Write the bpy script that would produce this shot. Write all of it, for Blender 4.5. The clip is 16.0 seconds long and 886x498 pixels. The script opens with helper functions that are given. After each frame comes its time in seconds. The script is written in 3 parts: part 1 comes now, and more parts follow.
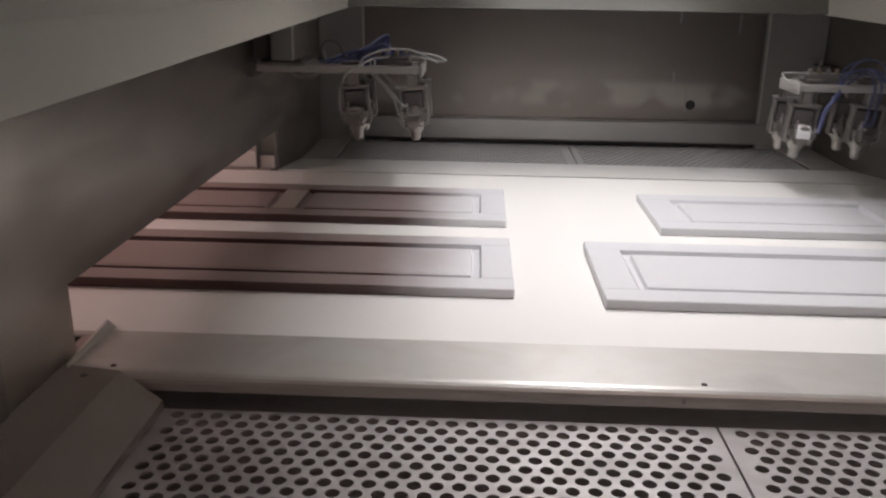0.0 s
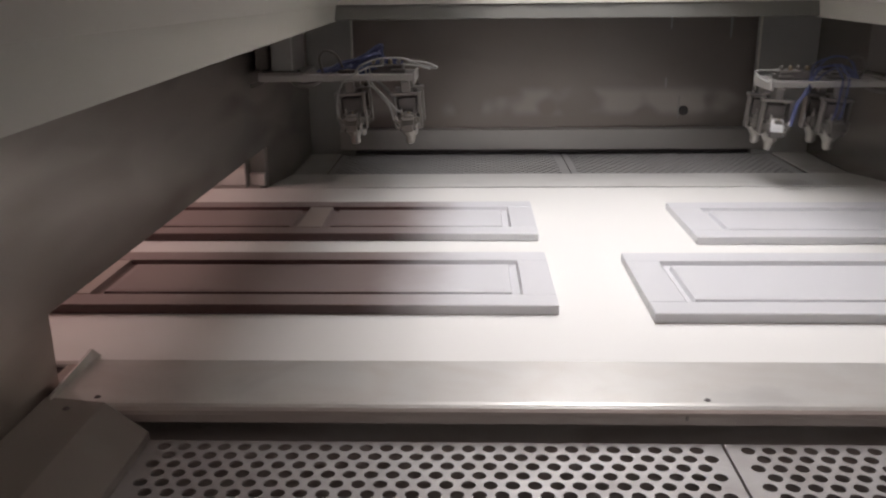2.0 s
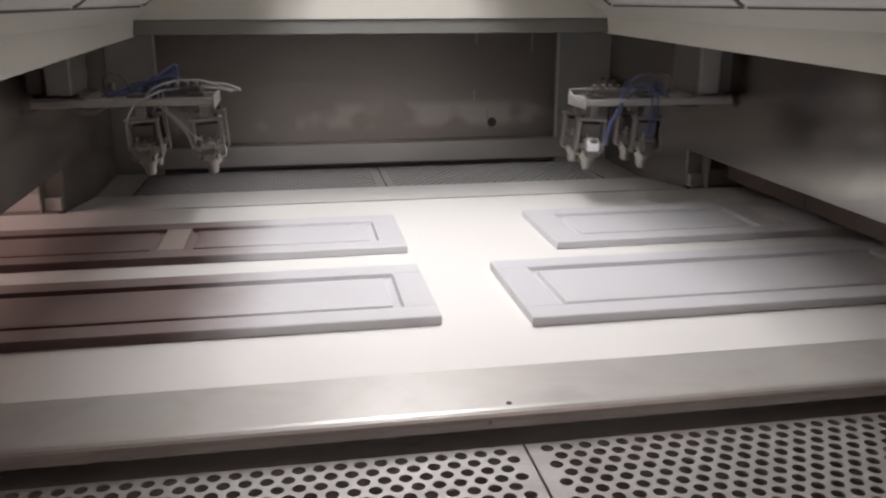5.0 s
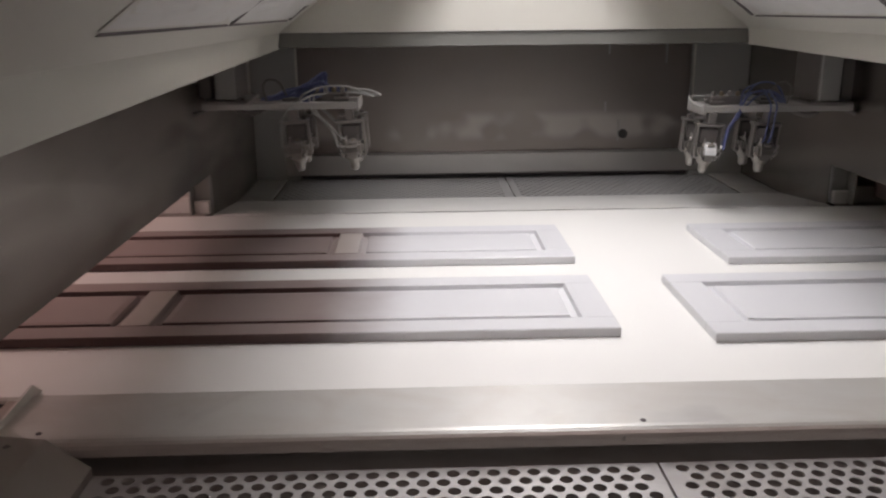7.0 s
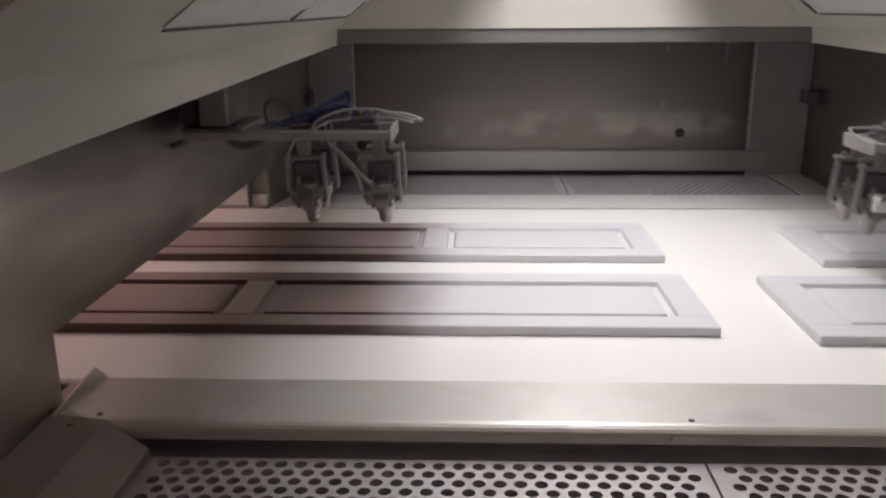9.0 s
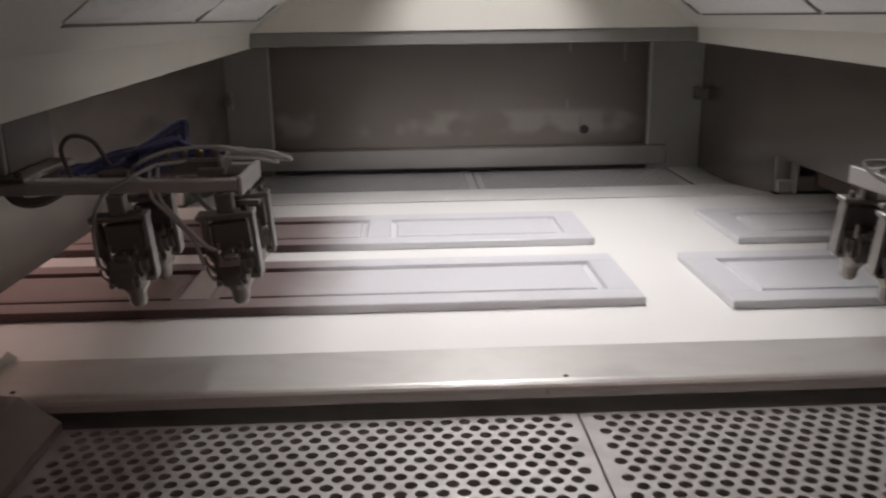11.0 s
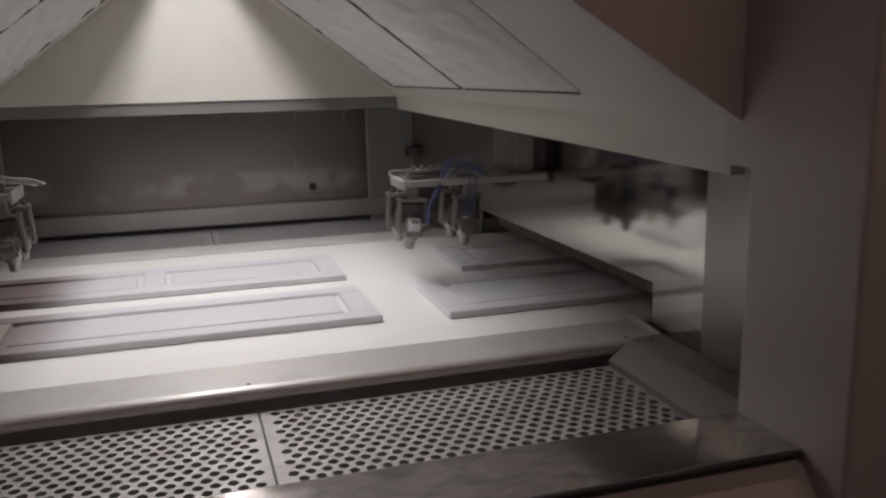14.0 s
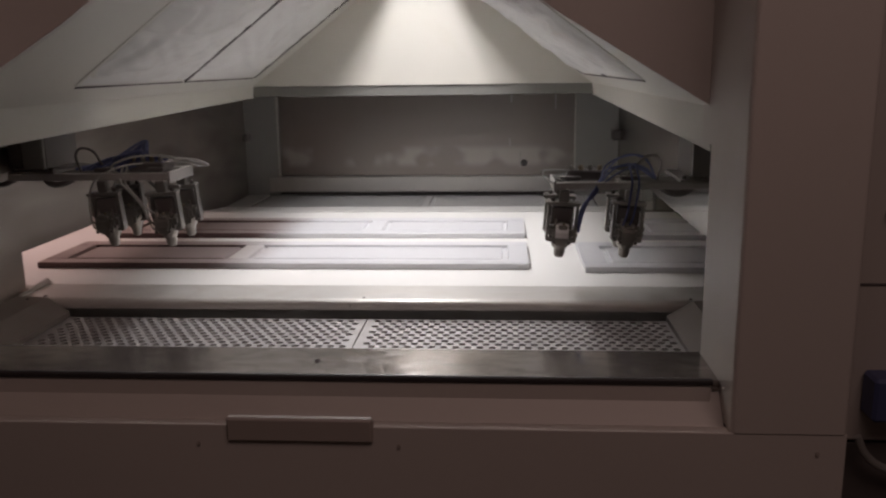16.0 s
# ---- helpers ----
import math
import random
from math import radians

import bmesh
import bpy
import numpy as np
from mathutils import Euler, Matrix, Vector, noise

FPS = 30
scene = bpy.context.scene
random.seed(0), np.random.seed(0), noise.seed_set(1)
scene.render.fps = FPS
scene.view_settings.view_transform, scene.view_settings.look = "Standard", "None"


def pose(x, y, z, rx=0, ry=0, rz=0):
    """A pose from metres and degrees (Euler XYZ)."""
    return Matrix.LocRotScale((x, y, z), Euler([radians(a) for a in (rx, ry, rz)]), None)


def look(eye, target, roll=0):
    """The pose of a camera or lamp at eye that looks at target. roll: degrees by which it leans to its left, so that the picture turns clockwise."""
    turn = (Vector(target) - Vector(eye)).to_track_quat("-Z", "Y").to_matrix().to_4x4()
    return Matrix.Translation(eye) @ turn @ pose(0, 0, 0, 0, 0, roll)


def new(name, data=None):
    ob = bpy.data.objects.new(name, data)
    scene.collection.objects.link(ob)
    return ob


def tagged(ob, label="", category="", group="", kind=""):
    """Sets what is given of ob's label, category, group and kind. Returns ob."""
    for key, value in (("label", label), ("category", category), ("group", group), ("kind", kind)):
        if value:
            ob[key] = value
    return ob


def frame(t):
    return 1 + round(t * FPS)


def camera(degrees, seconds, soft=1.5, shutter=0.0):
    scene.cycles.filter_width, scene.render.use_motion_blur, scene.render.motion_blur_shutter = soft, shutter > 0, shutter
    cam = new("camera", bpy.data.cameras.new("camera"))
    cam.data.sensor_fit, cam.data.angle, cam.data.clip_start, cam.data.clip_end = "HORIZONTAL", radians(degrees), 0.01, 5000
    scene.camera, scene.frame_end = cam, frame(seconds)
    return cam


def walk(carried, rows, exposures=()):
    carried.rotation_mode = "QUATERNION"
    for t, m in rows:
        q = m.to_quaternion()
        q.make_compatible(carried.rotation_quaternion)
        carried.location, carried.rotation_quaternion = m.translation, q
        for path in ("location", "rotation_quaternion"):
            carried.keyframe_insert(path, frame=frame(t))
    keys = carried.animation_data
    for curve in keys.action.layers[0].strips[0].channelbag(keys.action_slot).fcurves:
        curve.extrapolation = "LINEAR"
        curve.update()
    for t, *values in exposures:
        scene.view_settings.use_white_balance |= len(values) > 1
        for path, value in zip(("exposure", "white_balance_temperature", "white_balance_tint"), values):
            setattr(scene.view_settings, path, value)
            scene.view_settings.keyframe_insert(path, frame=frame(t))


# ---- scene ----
cam = camera(55.3, 16.0, soft=2.2, shutter=0.4)
PATH = [
    (0, (-0.335, -3.503, 1.494), (-0.407, -1.6, 0.884), 0.9),
    (0.5, (-0.325, -3.481, 1.493), (-0.391, -1.575, 0.891), -0.4),
    (1, (-0.331, -3.47, 1.494), (-0.408, -1.564, 0.891), -0.6),
    (1.5, (-0.333, -3.466, 1.492), (-0.409, -1.558, 0.895), -0.6),
    (2, (-0.327, -3.462, 1.494), (-0.393, -1.551, 0.907), -0.6),
    (2.5, (-0.319, -3.462, 1.496), (-0.329, -1.548, 0.917), -0.7),
    (3, (-0.303, -3.461, 1.496), (-0.211, -1.546, 0.926), -0.8),
    (3.5, (-0.293, -3.457, 1.495), (-0.078, -1.553, 0.923), -0.8),
    (6, (-0.278, -3.481, 1.513), (0.058, -1.591, 0.954), 0.0),
    (6.2, (-0.281, -3.480, 1.513), (-0.032, -1.576, 0.956), -0.2),
    (6.5, (-0.294, -3.479, 1.513), (-0.125, -1.564, 0.961), -0.8),
    (7, (-0.312, -3.486, 1.516), (-0.261, -1.562, 0.973), -0.6),
    (7.5, (-0.32, -3.492, 1.513), (-0.333, -1.564, 0.979), -0.5),
    (8, (-0.326, -3.495, 1.517), (-0.39, -1.57, 0.979), -0.5),
    (10.5, (-0.25, -3.549, 1.505), (-0.327, -1.629, 0.95), -0.4),
    (11, (-0.233, -3.63, 1.496), (-0.155, -1.703, 0.965), -0.8),
    (11.5, (-0.217, -3.757, 1.508), (-0.052, -1.838, 0.967), -0.9),
    (12, (-0.174, -3.868, 1.51), (-0.066, -1.929, 1.033), -0.3),
    (12.5, (-0.111, -3.972, 1.517), (-0.082, -2.032, 1.033), 0.7),
    (13, (-0.115, -4.022, 1.525), (-0.022, -2.088, 1.025), 0.1),
    (13.5, (-0.121, -4.022, 1.525), (0.251, -2.117, 1.041), -0.6),
    (13.7, (-0.113, -4.027, 1.530), (0.354, -2.138, 1.069), -0.9),
    (14, (-0.076, -4.054, 1.54), (0.504, -2.184, 1.132), -1.2),
    (14.3, (-0.014, -4.106, 1.538), (0.547, -2.225, 1.154), -0.4),
    (14.5, (0.037, -4.155, 1.537), (0.506, -2.252, 1.138), 0.4),
    (15, (0.165, -4.311, 1.537), (0.376, -2.361, 1.145), 0.6),
    (15.5, (0.258, -4.456, 1.522), (0.283, -2.492, 1.144), 0.3),
    (15.7, (0.316, -4.522, 1.525), (0.283, -2.571, 1.089), 0.0),
    (16, (0.417, -4.575, 1.535), (0.276, -2.626, 1.111), -0.8),
]
walk(cam, [(t, look(eye, target, roll)) for t, eye, target, roll in PATH],
     exposures=((0, 0.02), (8, 0.02), (10.5, 0.0), (11.5, -0.10), (12.5, -0.17), (13, -0.18), (13.5, -0.20), (14, -0.26), (14.5, 0.04), (15, 0.10), (15.5, 0.16), (16, 0.20)))

# ---------------------------------------------------------------- light
world = bpy.data.worlds.new("dim_hall")
world.use_nodes = True
world.node_tree.nodes["Background"].inputs[0].default_value = (0.30, 0.20, 0.16, 1)
world.node_tree.nodes["Background"].inputs[1].default_value = 0.02
scene.world = world


def area_lamp(name, m, sx, sy, watts, colour):
    data = bpy.data.lights.new(name, "AREA")
    data.shape, data.size, data.size_y, data.energy, data.color = "RECTANGLE", sx, sy, watts, colour
    ob = new(name, data)
    ob.matrix_world = m
    return ob


CX = 0.025                                     # middle of the booth
area_lamp("ridge_light", pose(CX - 0.006, -1.49, 2.106), 0.036, 1.30, 19.6, (1.0, 0.972, 1.0))
area_lamp("infeed_light", look((-2.05, -1.50, 1.36), (-1.0, -1.50, 0.93)), 0.30, 1.2, 9.0, (1.0, 0.71, 0.69))
area_lamp("hall_light", look((0.9, -4.9, 3.45), (0.45, -3.1, 1.5)), 2.4, 0.9, 11.6, (1.0, 0.70, 0.645))


# ---------------------------------------------------------------- materials
def mat(name, colour, rough=0.5, metal=0.0, vary=0.08, scale=6.0, grain=90.0, bump=0.02, stretch=(1, 1, 1), stain=None, stain_scale=3.0,
        stain_from=0.55, rough_vary=0.1, spec=0.5, stain_detail=7):
    m = bpy.data.materials.new(name)
    m.use_nodes = True
    nt = m.node_tree
    bsdf = nt.nodes["Principled BSDF"]
    tex = nt.nodes.new("ShaderNodeTexCoord")
    mp = nt.nodes.new("ShaderNodeMapping")
    mp.inputs["Scale"].default_value = stretch
    nt.links.new(tex.outputs["Object"], mp.inputs[0])
    big, fine = nt.nodes.new("ShaderNodeTexNoise"), nt.nodes.new("ShaderNodeTexNoise")
    big.inputs["Scale"].default_value, big.inputs["Detail"].default_value = scale, 5
    fine.inputs["Scale"].default_value, fine.inputs["Detail"].default_value = grain, 3
    nt.links.new(tex.outputs["Object"], big.inputs["Vector"])
    nt.links.new(mp.outputs[0], fine.inputs["Vector"])
    mix = nt.nodes.new("ShaderNodeMix")
    mix.data_type = "RGBA"
    lo = tuple(c * (1 - vary) for c in colour)
    hi = tuple(min(1, c * (1 + vary)) for c in colour)
    mix.inputs[6].default_value, mix.inputs[7].default_value = (*lo, 1), (*hi, 1)
    add = nt.nodes.new("ShaderNodeMath")
    add.operation = "MULTIPLY_ADD"
    add.inputs[1].default_value = 0.4
    nt.links.new(fine.outputs["Fac"], add.inputs[0])
    half = nt.nodes.new("ShaderNodeMath")
    half.operation = "MULTIPLY"
    half.inputs[1].default_value = 0.6
    nt.links.new(big.outputs["Fac"], half.inputs[0])
    nt.links.new(half.outputs[0], add.inputs[2])
    nt.links.new(add.outputs[0], mix.inputs[0])
    out = mix.outputs[2]
    if stain:
        sn = nt.nodes.new("ShaderNodeTexNoise")
        sn.inputs["Scale"].default_value, sn.inputs["Detail"].default_value, sn.inputs["Distortion"].default_value = stain_scale, stain_detail, 0.6
        nt.links.new(tex.outputs["Object"], sn.inputs["Vector"])
        ramp = nt.nodes.new("ShaderNodeValToRGB")
        ramp.color_ramp.elements[0].position, ramp.color_ramp.elements[1].position = stain_from, stain_from + 0.16
        ramp.color_ramp.elements[0].color, ramp.color_ramp.elements[1].color = (0, 0, 0, 1), (0.7, 0.7, 0.7, 1)
        nt.links.new(sn.outputs["Fac"], ramp.inputs[0])
        sm = nt.nodes.new("ShaderNodeMix")
        sm.data_type = "RGBA"
        nt.links.new(ramp.outputs[0], sm.inputs[0])
        nt.links.new(out, sm.inputs[6])
        sm.inputs[7].default_value = (*stain, 1)
        out = sm.outputs[2]
    nt.links.new(out, bsdf.inputs["Base Color"])
    bsdf.inputs["Metallic"].default_value = metal
    bsdf.inputs["Specular IOR Level"].default_value = spec
    rr = nt.nodes.new("ShaderNodeMapRange")
    rr.inputs["To Min"].default_value, rr.inputs["To Max"].default_value = max(0.03, rough - rough_vary), min(1, rough + rough_vary)
    nt.links.new(add.outputs[0], rr.inputs["Value"])
    nt.links.new(rr.outputs[0], bsdf.inputs["Roughness"])
    if bump:
        bp = nt.nodes.new("ShaderNodeBump")
        bp.inputs["Strength"].default_value, bp.inputs["Distance"].default_value = bump, 0.01
        nt.links.new(add.outputs[0], bp.inputs["Height"])
        nt.links.new(bp.outputs[0], bsdf.inputs["Normal"])
    return m


def glowing(name, colour, strength):
    m = bpy.data.materials.new(name)
    m.use_nodes = True
    b = m.node_tree.nodes["Principled BSDF"]
    b.inputs["Base Color"].default_value = (*colour, 1)
    b.inputs["Emission Color"].default_value = (*colour, 1)
    b.inputs["Emission Strength"].default_value = strength
    return m


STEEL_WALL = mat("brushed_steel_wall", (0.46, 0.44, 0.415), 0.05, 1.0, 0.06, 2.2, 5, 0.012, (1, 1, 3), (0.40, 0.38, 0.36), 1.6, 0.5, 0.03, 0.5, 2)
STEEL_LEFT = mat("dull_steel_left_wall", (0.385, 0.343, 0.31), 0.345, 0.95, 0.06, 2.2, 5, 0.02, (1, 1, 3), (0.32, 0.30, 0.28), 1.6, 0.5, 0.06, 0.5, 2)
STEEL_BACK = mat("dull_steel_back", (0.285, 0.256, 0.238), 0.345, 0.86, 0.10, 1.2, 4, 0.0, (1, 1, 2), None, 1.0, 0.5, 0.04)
STEEL_POST = mat("overspray_grey_post", (0.33, 0.325, 0.305), 0.55, 0.3, 0.08, 5, 80, 0.02)
HEADER = mat("dark_header_strip", (0.205, 0.20, 0.183), 0.55, 0.3, 0.10, 5, 80, 0.02)
STEEL_SILL = mat("stained_steel_sill", (0.46, 0.42, 0.395), 0.12, 0.85, 0.12, 5, 30, 0.012, (5, 1, 1), (0.27, 0.25, 0.23), 9.0, 0.56, 0.06)
STEEL_TRAY = mat("painted_tray_metal", (0.60, 0.585, 0.555), 0.385, 0.4, 0.05, 4, 60, 0.02, (4, 1, 1), (0.50, 0.48, 0.46), 5.0, 0.6)
PERF = mat("zinc_perforated_plate", (0.42, 0.402, 0.392), 0.50, 0.4, 0.10, 8, 120, 0.04, (1, 1, 1), (0.30, 0.275, 0.26), 5.0, 0.54)

DECK = mat("oversprayed_deck_sheet", (0.76, 0.745, 0.715), 0.42, 0.1, 0.05, 4, 60, 0.02, (4, 1, 1), (0.62, 0.60, 0.57), 5.0, 0.6)
LEDGE = mat("worn_steel_ledge", (0.47, 0.45, 0.43), 0.36, 0.9, 0.08, 3, 6, 0.0, (2, 1, 1), None, 3.0, 0.55, 0.05)
PERF_BACK = mat("rear_perforated_plate", (0.44, 0.43, 0.42), 0.42, 0.2, 0.08, 8, 120, 0.04, (1, 1, 1), (0.50, 0.48, 0.46), 5.0, 0.54)


def smeared(m, scale=11.0, rough=0.30, tint=0.82, overspray=None, twist=1.6, stretch=(0.8, 1.5, 1), detail=6):
    """Wiped and scratched patches: duller and a little darker than the metal between them."""
    nt = m.node_tree
    bsdf = nt.nodes["Principled BSDF"]
    tex, mp = nt.nodes.new("ShaderNodeTexCoord"), nt.nodes.new("ShaderNodeMapping")
    mp.inputs["Scale"].default_value = stretch
    mp.inputs["Rotation"].default_value = (0, 0, 0.5)
    nt.links.new(tex.outputs["Object"], mp.inputs[0])
    ns = nt.nodes.new("ShaderNodeTexNoise")
    ns.inputs["Scale"].default_value, ns.inputs["Detail"].default_value, ns.inputs["Distortion"].default_value = scale, detail, twist
    nt.links.new(mp.outputs[0], ns.inputs["Vector"])
    ramp = nt.nodes.new("ShaderNodeValToRGB")
    ramp.color_ramp.elements[0].position, ramp.color_ramp.elements[1].position = 0.40, 0.74
    nt.links.new(ns.outputs["Fac"], ramp.inputs[0])
    amount = ramp.outputs[0]
    if overspray:                               # dry overspray gathers towards the rear
        xyz, far, top = nt.nodes.new("ShaderNodeSeparateXYZ"), nt.nodes.new("ShaderNodeMapRange"), nt.nodes.new("ShaderNodeMath")
        nt.links.new(tex.outputs["Object"], xyz.inputs[0])
        nt.links.new(xyz.outputs["Y"], far.inputs["Value"])
        far.inputs["From Min"].default_value, far.inputs["From Max"].default_value = overspray
        far.inputs["To Min"].default_value = 0.15
        top.operation = "MULTIPLY_ADD"
        nt.links.new(ramp.outputs[0], top.inputs[0])
        top.inputs[1].default_value, top.use_clamp = 0.3, True
        nt.links.new(far.outputs[0], top.inputs[2])
        amount = top.outputs[0]
    old = bsdf.inputs["Roughness"].links[0].from_socket
    rm = nt.nodes.new("ShaderNodeMix")
    nt.links.new(amount, rm.inputs[0])
    nt.links.new(old, rm.inputs[2])
    rm.inputs[3].default_value = rough
    nt.links.new(rm.outputs[0], bsdf.inputs["Roughness"])
    base = bsdf.inputs["Base Color"].links[0].from_socket
    cm = nt.nodes.new("ShaderNodeMix")
    cm.data_type, cm.blend_type = "RGBA", "MULTIPLY"
    nt.links.new(amount, cm.inputs[0])
    nt.links.new(base, cm.inputs[6])
    cm.inputs[7].default_value = (tint, tint * 0.97, tint * 0.95, 1)
    nt.links.new(cm.outputs[2], bsdf.inputs["Base Color"])
    return m


smeared(STEEL_SILL, 21.0, 0.265, 0.62, None, 0.7)
smeared(STEEL_WALL, 6.0, 0.26, 0.85, (-1.95, -1.15))
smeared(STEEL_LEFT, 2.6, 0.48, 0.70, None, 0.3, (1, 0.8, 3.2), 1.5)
smeared(STEEL_TRAY, 6.0, 0.46, 0.93)
smeared(PERF, 6.0, 0.62, 0.84)
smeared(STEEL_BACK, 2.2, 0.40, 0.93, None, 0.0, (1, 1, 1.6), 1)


def reflection_band(m, low, high, colour, amount):
    """Pale blotches painted along a level band of the sheet: the belt's reflection put into the colour, broken up like
    smears.
    """
    nt = m.node_tree
    bsdf = nt.nodes["Principled BSDF"]
    tex, mp, xyz = nt.nodes.new("ShaderNodeTexCoord"), nt.nodes.new("ShaderNodeMapping"), nt.nodes.new("ShaderNodeSeparateXYZ")
    mp.inputs["Scale"].default_value = (4.6, 1, 5)
    nt.links.new(tex.outputs["Object"], mp.inputs[0])
    nt.links.new(tex.outputs["Object"], xyz.inputs[0])
    ns = nt.nodes.new("ShaderNodeTexNoise")
    ns.inputs["Scale"].default_value, ns.inputs["Detail"].default_value = 1.0, 1.5
    nt.links.new(mp.outputs[0], ns.inputs["Vector"])
    blot = nt.nodes.new("ShaderNodeMapRange")
    blot.interpolation_type = "SMOOTHSTEP"
    blot.inputs["From Min"].default_value, blot.inputs["From Max"].default_value = 0.45, 0.56
    nt.links.new(ns.outputs["Fac"], blot.inputs["Value"])
    mid, half = (low + high) / 2, (high - low) / 2
    off, size, win = nt.nodes.new("ShaderNodeMath"), nt.nodes.new("ShaderNodeMath"), nt.nodes.new("ShaderNodeMapRange")
    off.operation, off.inputs[1].default_value = "SUBTRACT", mid
    size.operation = "ABSOLUTE"
    nt.links.new(xyz.outputs["Z"], off.inputs[0])
    nt.links.new(off.outputs[0], size.inputs[0])
    win.interpolation_type = "SMOOTHSTEP"
    win.inputs["From Min"].default_value, win.inputs["From Max"].default_value = half, half * 0.35
    nt.links.new(size.outputs[0], win.inputs["Value"])
    both, fac = nt.nodes.new("ShaderNodeMath"), nt.nodes.new("ShaderNodeMath")
    both.operation = fac.operation = "MULTIPLY"
    nt.links.new(blot.outputs[0], both.inputs[0])
    nt.links.new(win.outputs[0], both.inputs[1])
    nt.links.new(both.outputs[0], fac.inputs[0])
    fac.inputs[1].default_value = amount
    for name, value in (("Base Color", (*colour, 1)), ("Metallic", 0.0)):
        mix = nt.nodes.new("ShaderNodeMix")
        a, b, out = (2, 3, 0)
        if name == "Base Color":
            mix.data_type = "RGBA"
            a, b, out = (6, 7, 2)
        nt.links.new(fac.outputs[0], mix.inputs[0])
        if bsdf.inputs[name].is_linked:
            nt.links.new(bsdf.inputs[name].links[0].from_socket, mix.inputs[a])
        else:
            mix.inputs[a].default_value = bsdf.inputs[name].default_value
        mix.inputs[b].default_value = value
        nt.links.new(mix.outputs[out], bsdf.inputs[name])


reflection_band(STEEL_BACK, 0.985, 1.125, (0.46, 0.415, 0.385), 0.66)
CREAM = mat("cream_paint", (0.55, 0.53, 0.475), 0.5, 0.0, 0.03, 3, 140, 0.03, (1, 1, 1), (0.53, 0.50, 0.435), 4.0, 0.62)
CREAM_OUT = mat("beige_enclosure_paint", (0.53, 0.49, 0.45), 0.45, 0.0, 0.04, 3, 160, 0.04, (1, 1, 1), (0.50, 0.45, 0.40), 3.0, 0.66)
BELT = mat("white_belt", (0.785, 0.77, 0.74), 0.48, 0.0, 0.03, 3, 200, 0.02, (1, 6, 1), (0.76, 0.74, 0.70), 2.5, 0.6)


def door_material(name="door_brown_to_white", blank=(0.275, 0.218, 0.206)):
    """Brown at low world x, white from the first spray arm onwards; sides that face y are painted darker, standing in
    for shade.
    """
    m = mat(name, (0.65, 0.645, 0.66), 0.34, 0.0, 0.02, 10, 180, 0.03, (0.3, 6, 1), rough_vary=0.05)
    nt = m.node_tree
    bsdf = nt.nodes["Principled BSDF"]
    white = bsdf.inputs["Base Color"].links[0].from_socket
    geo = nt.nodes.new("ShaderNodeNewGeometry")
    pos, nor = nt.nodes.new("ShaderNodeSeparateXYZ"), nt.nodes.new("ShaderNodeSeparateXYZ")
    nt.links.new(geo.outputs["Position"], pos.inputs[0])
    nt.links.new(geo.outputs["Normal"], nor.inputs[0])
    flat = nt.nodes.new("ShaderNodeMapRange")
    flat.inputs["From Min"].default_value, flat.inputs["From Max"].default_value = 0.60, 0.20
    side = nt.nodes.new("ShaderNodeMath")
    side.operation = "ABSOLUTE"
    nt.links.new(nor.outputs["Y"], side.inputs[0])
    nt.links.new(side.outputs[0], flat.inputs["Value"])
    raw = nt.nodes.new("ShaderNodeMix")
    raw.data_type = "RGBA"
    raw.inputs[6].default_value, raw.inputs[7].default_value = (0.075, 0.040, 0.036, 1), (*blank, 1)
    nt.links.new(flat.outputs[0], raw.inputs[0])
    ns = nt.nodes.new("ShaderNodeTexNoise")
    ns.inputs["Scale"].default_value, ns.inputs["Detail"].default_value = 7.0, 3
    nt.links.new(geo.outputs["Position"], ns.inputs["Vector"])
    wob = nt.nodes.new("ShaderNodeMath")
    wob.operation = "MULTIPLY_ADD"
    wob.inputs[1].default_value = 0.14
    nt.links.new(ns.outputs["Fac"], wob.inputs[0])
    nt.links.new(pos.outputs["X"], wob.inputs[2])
    along_x = nt.nodes.new("ShaderNodeMapRange")
    along_x.interpolation_type = "SMOOTHSTEP"
    along_x.inputs["From Min"].default_value, along_x.inputs["From Max"].default_value = -0.48, -0.24
    nt.links.new(wob.outputs[0], along_x.inputs["Value"])
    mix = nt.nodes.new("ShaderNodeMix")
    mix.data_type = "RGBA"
    nt.links.new(along_x.outputs[0], mix.inputs[0])
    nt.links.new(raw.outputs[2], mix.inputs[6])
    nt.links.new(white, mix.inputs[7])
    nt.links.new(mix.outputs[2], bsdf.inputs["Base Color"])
    return m


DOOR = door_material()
DOOR_RAIL = door_material("rail_beige_to_white", (0.42, 0.365, 0.33))
FILTER = mat("white_filter_fleece", (0.65, 0.64, 0.62), 0.9, 0.0, 0.06, 9, 220, 0.10, (1, 1, 1), (0.58, 0.55, 0.52), 6.0, 0.58, 0.05, 0.2)
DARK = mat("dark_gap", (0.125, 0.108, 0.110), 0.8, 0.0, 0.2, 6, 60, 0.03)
RUBBER = mat("black_rubber", (0.035, 0.030, 0.030), 0.6, 0.0, 0.2, 20, 80, 0.03)
ALU = mat("grey_aluminium", (0.32, 0.30, 0.28), 0.34, 0.85, 0.08, 12, 90, 0.03, (1, 1, 1), (0.45, 0.43, 0.41), 14, 0.55)
GUN = mat("gun_steel", (0.29, 0.27, 0.25), 0.33, 0.9, 0.15, 20, 120, 0.05, (1, 1, 1), (0.48, 0.46, 0.45), 25, 0.58)
WHITE = mat("white_plate", (0.42, 0.40, 0.38), 0.42, 0.3, 0.05, 12, 90, 0.02)
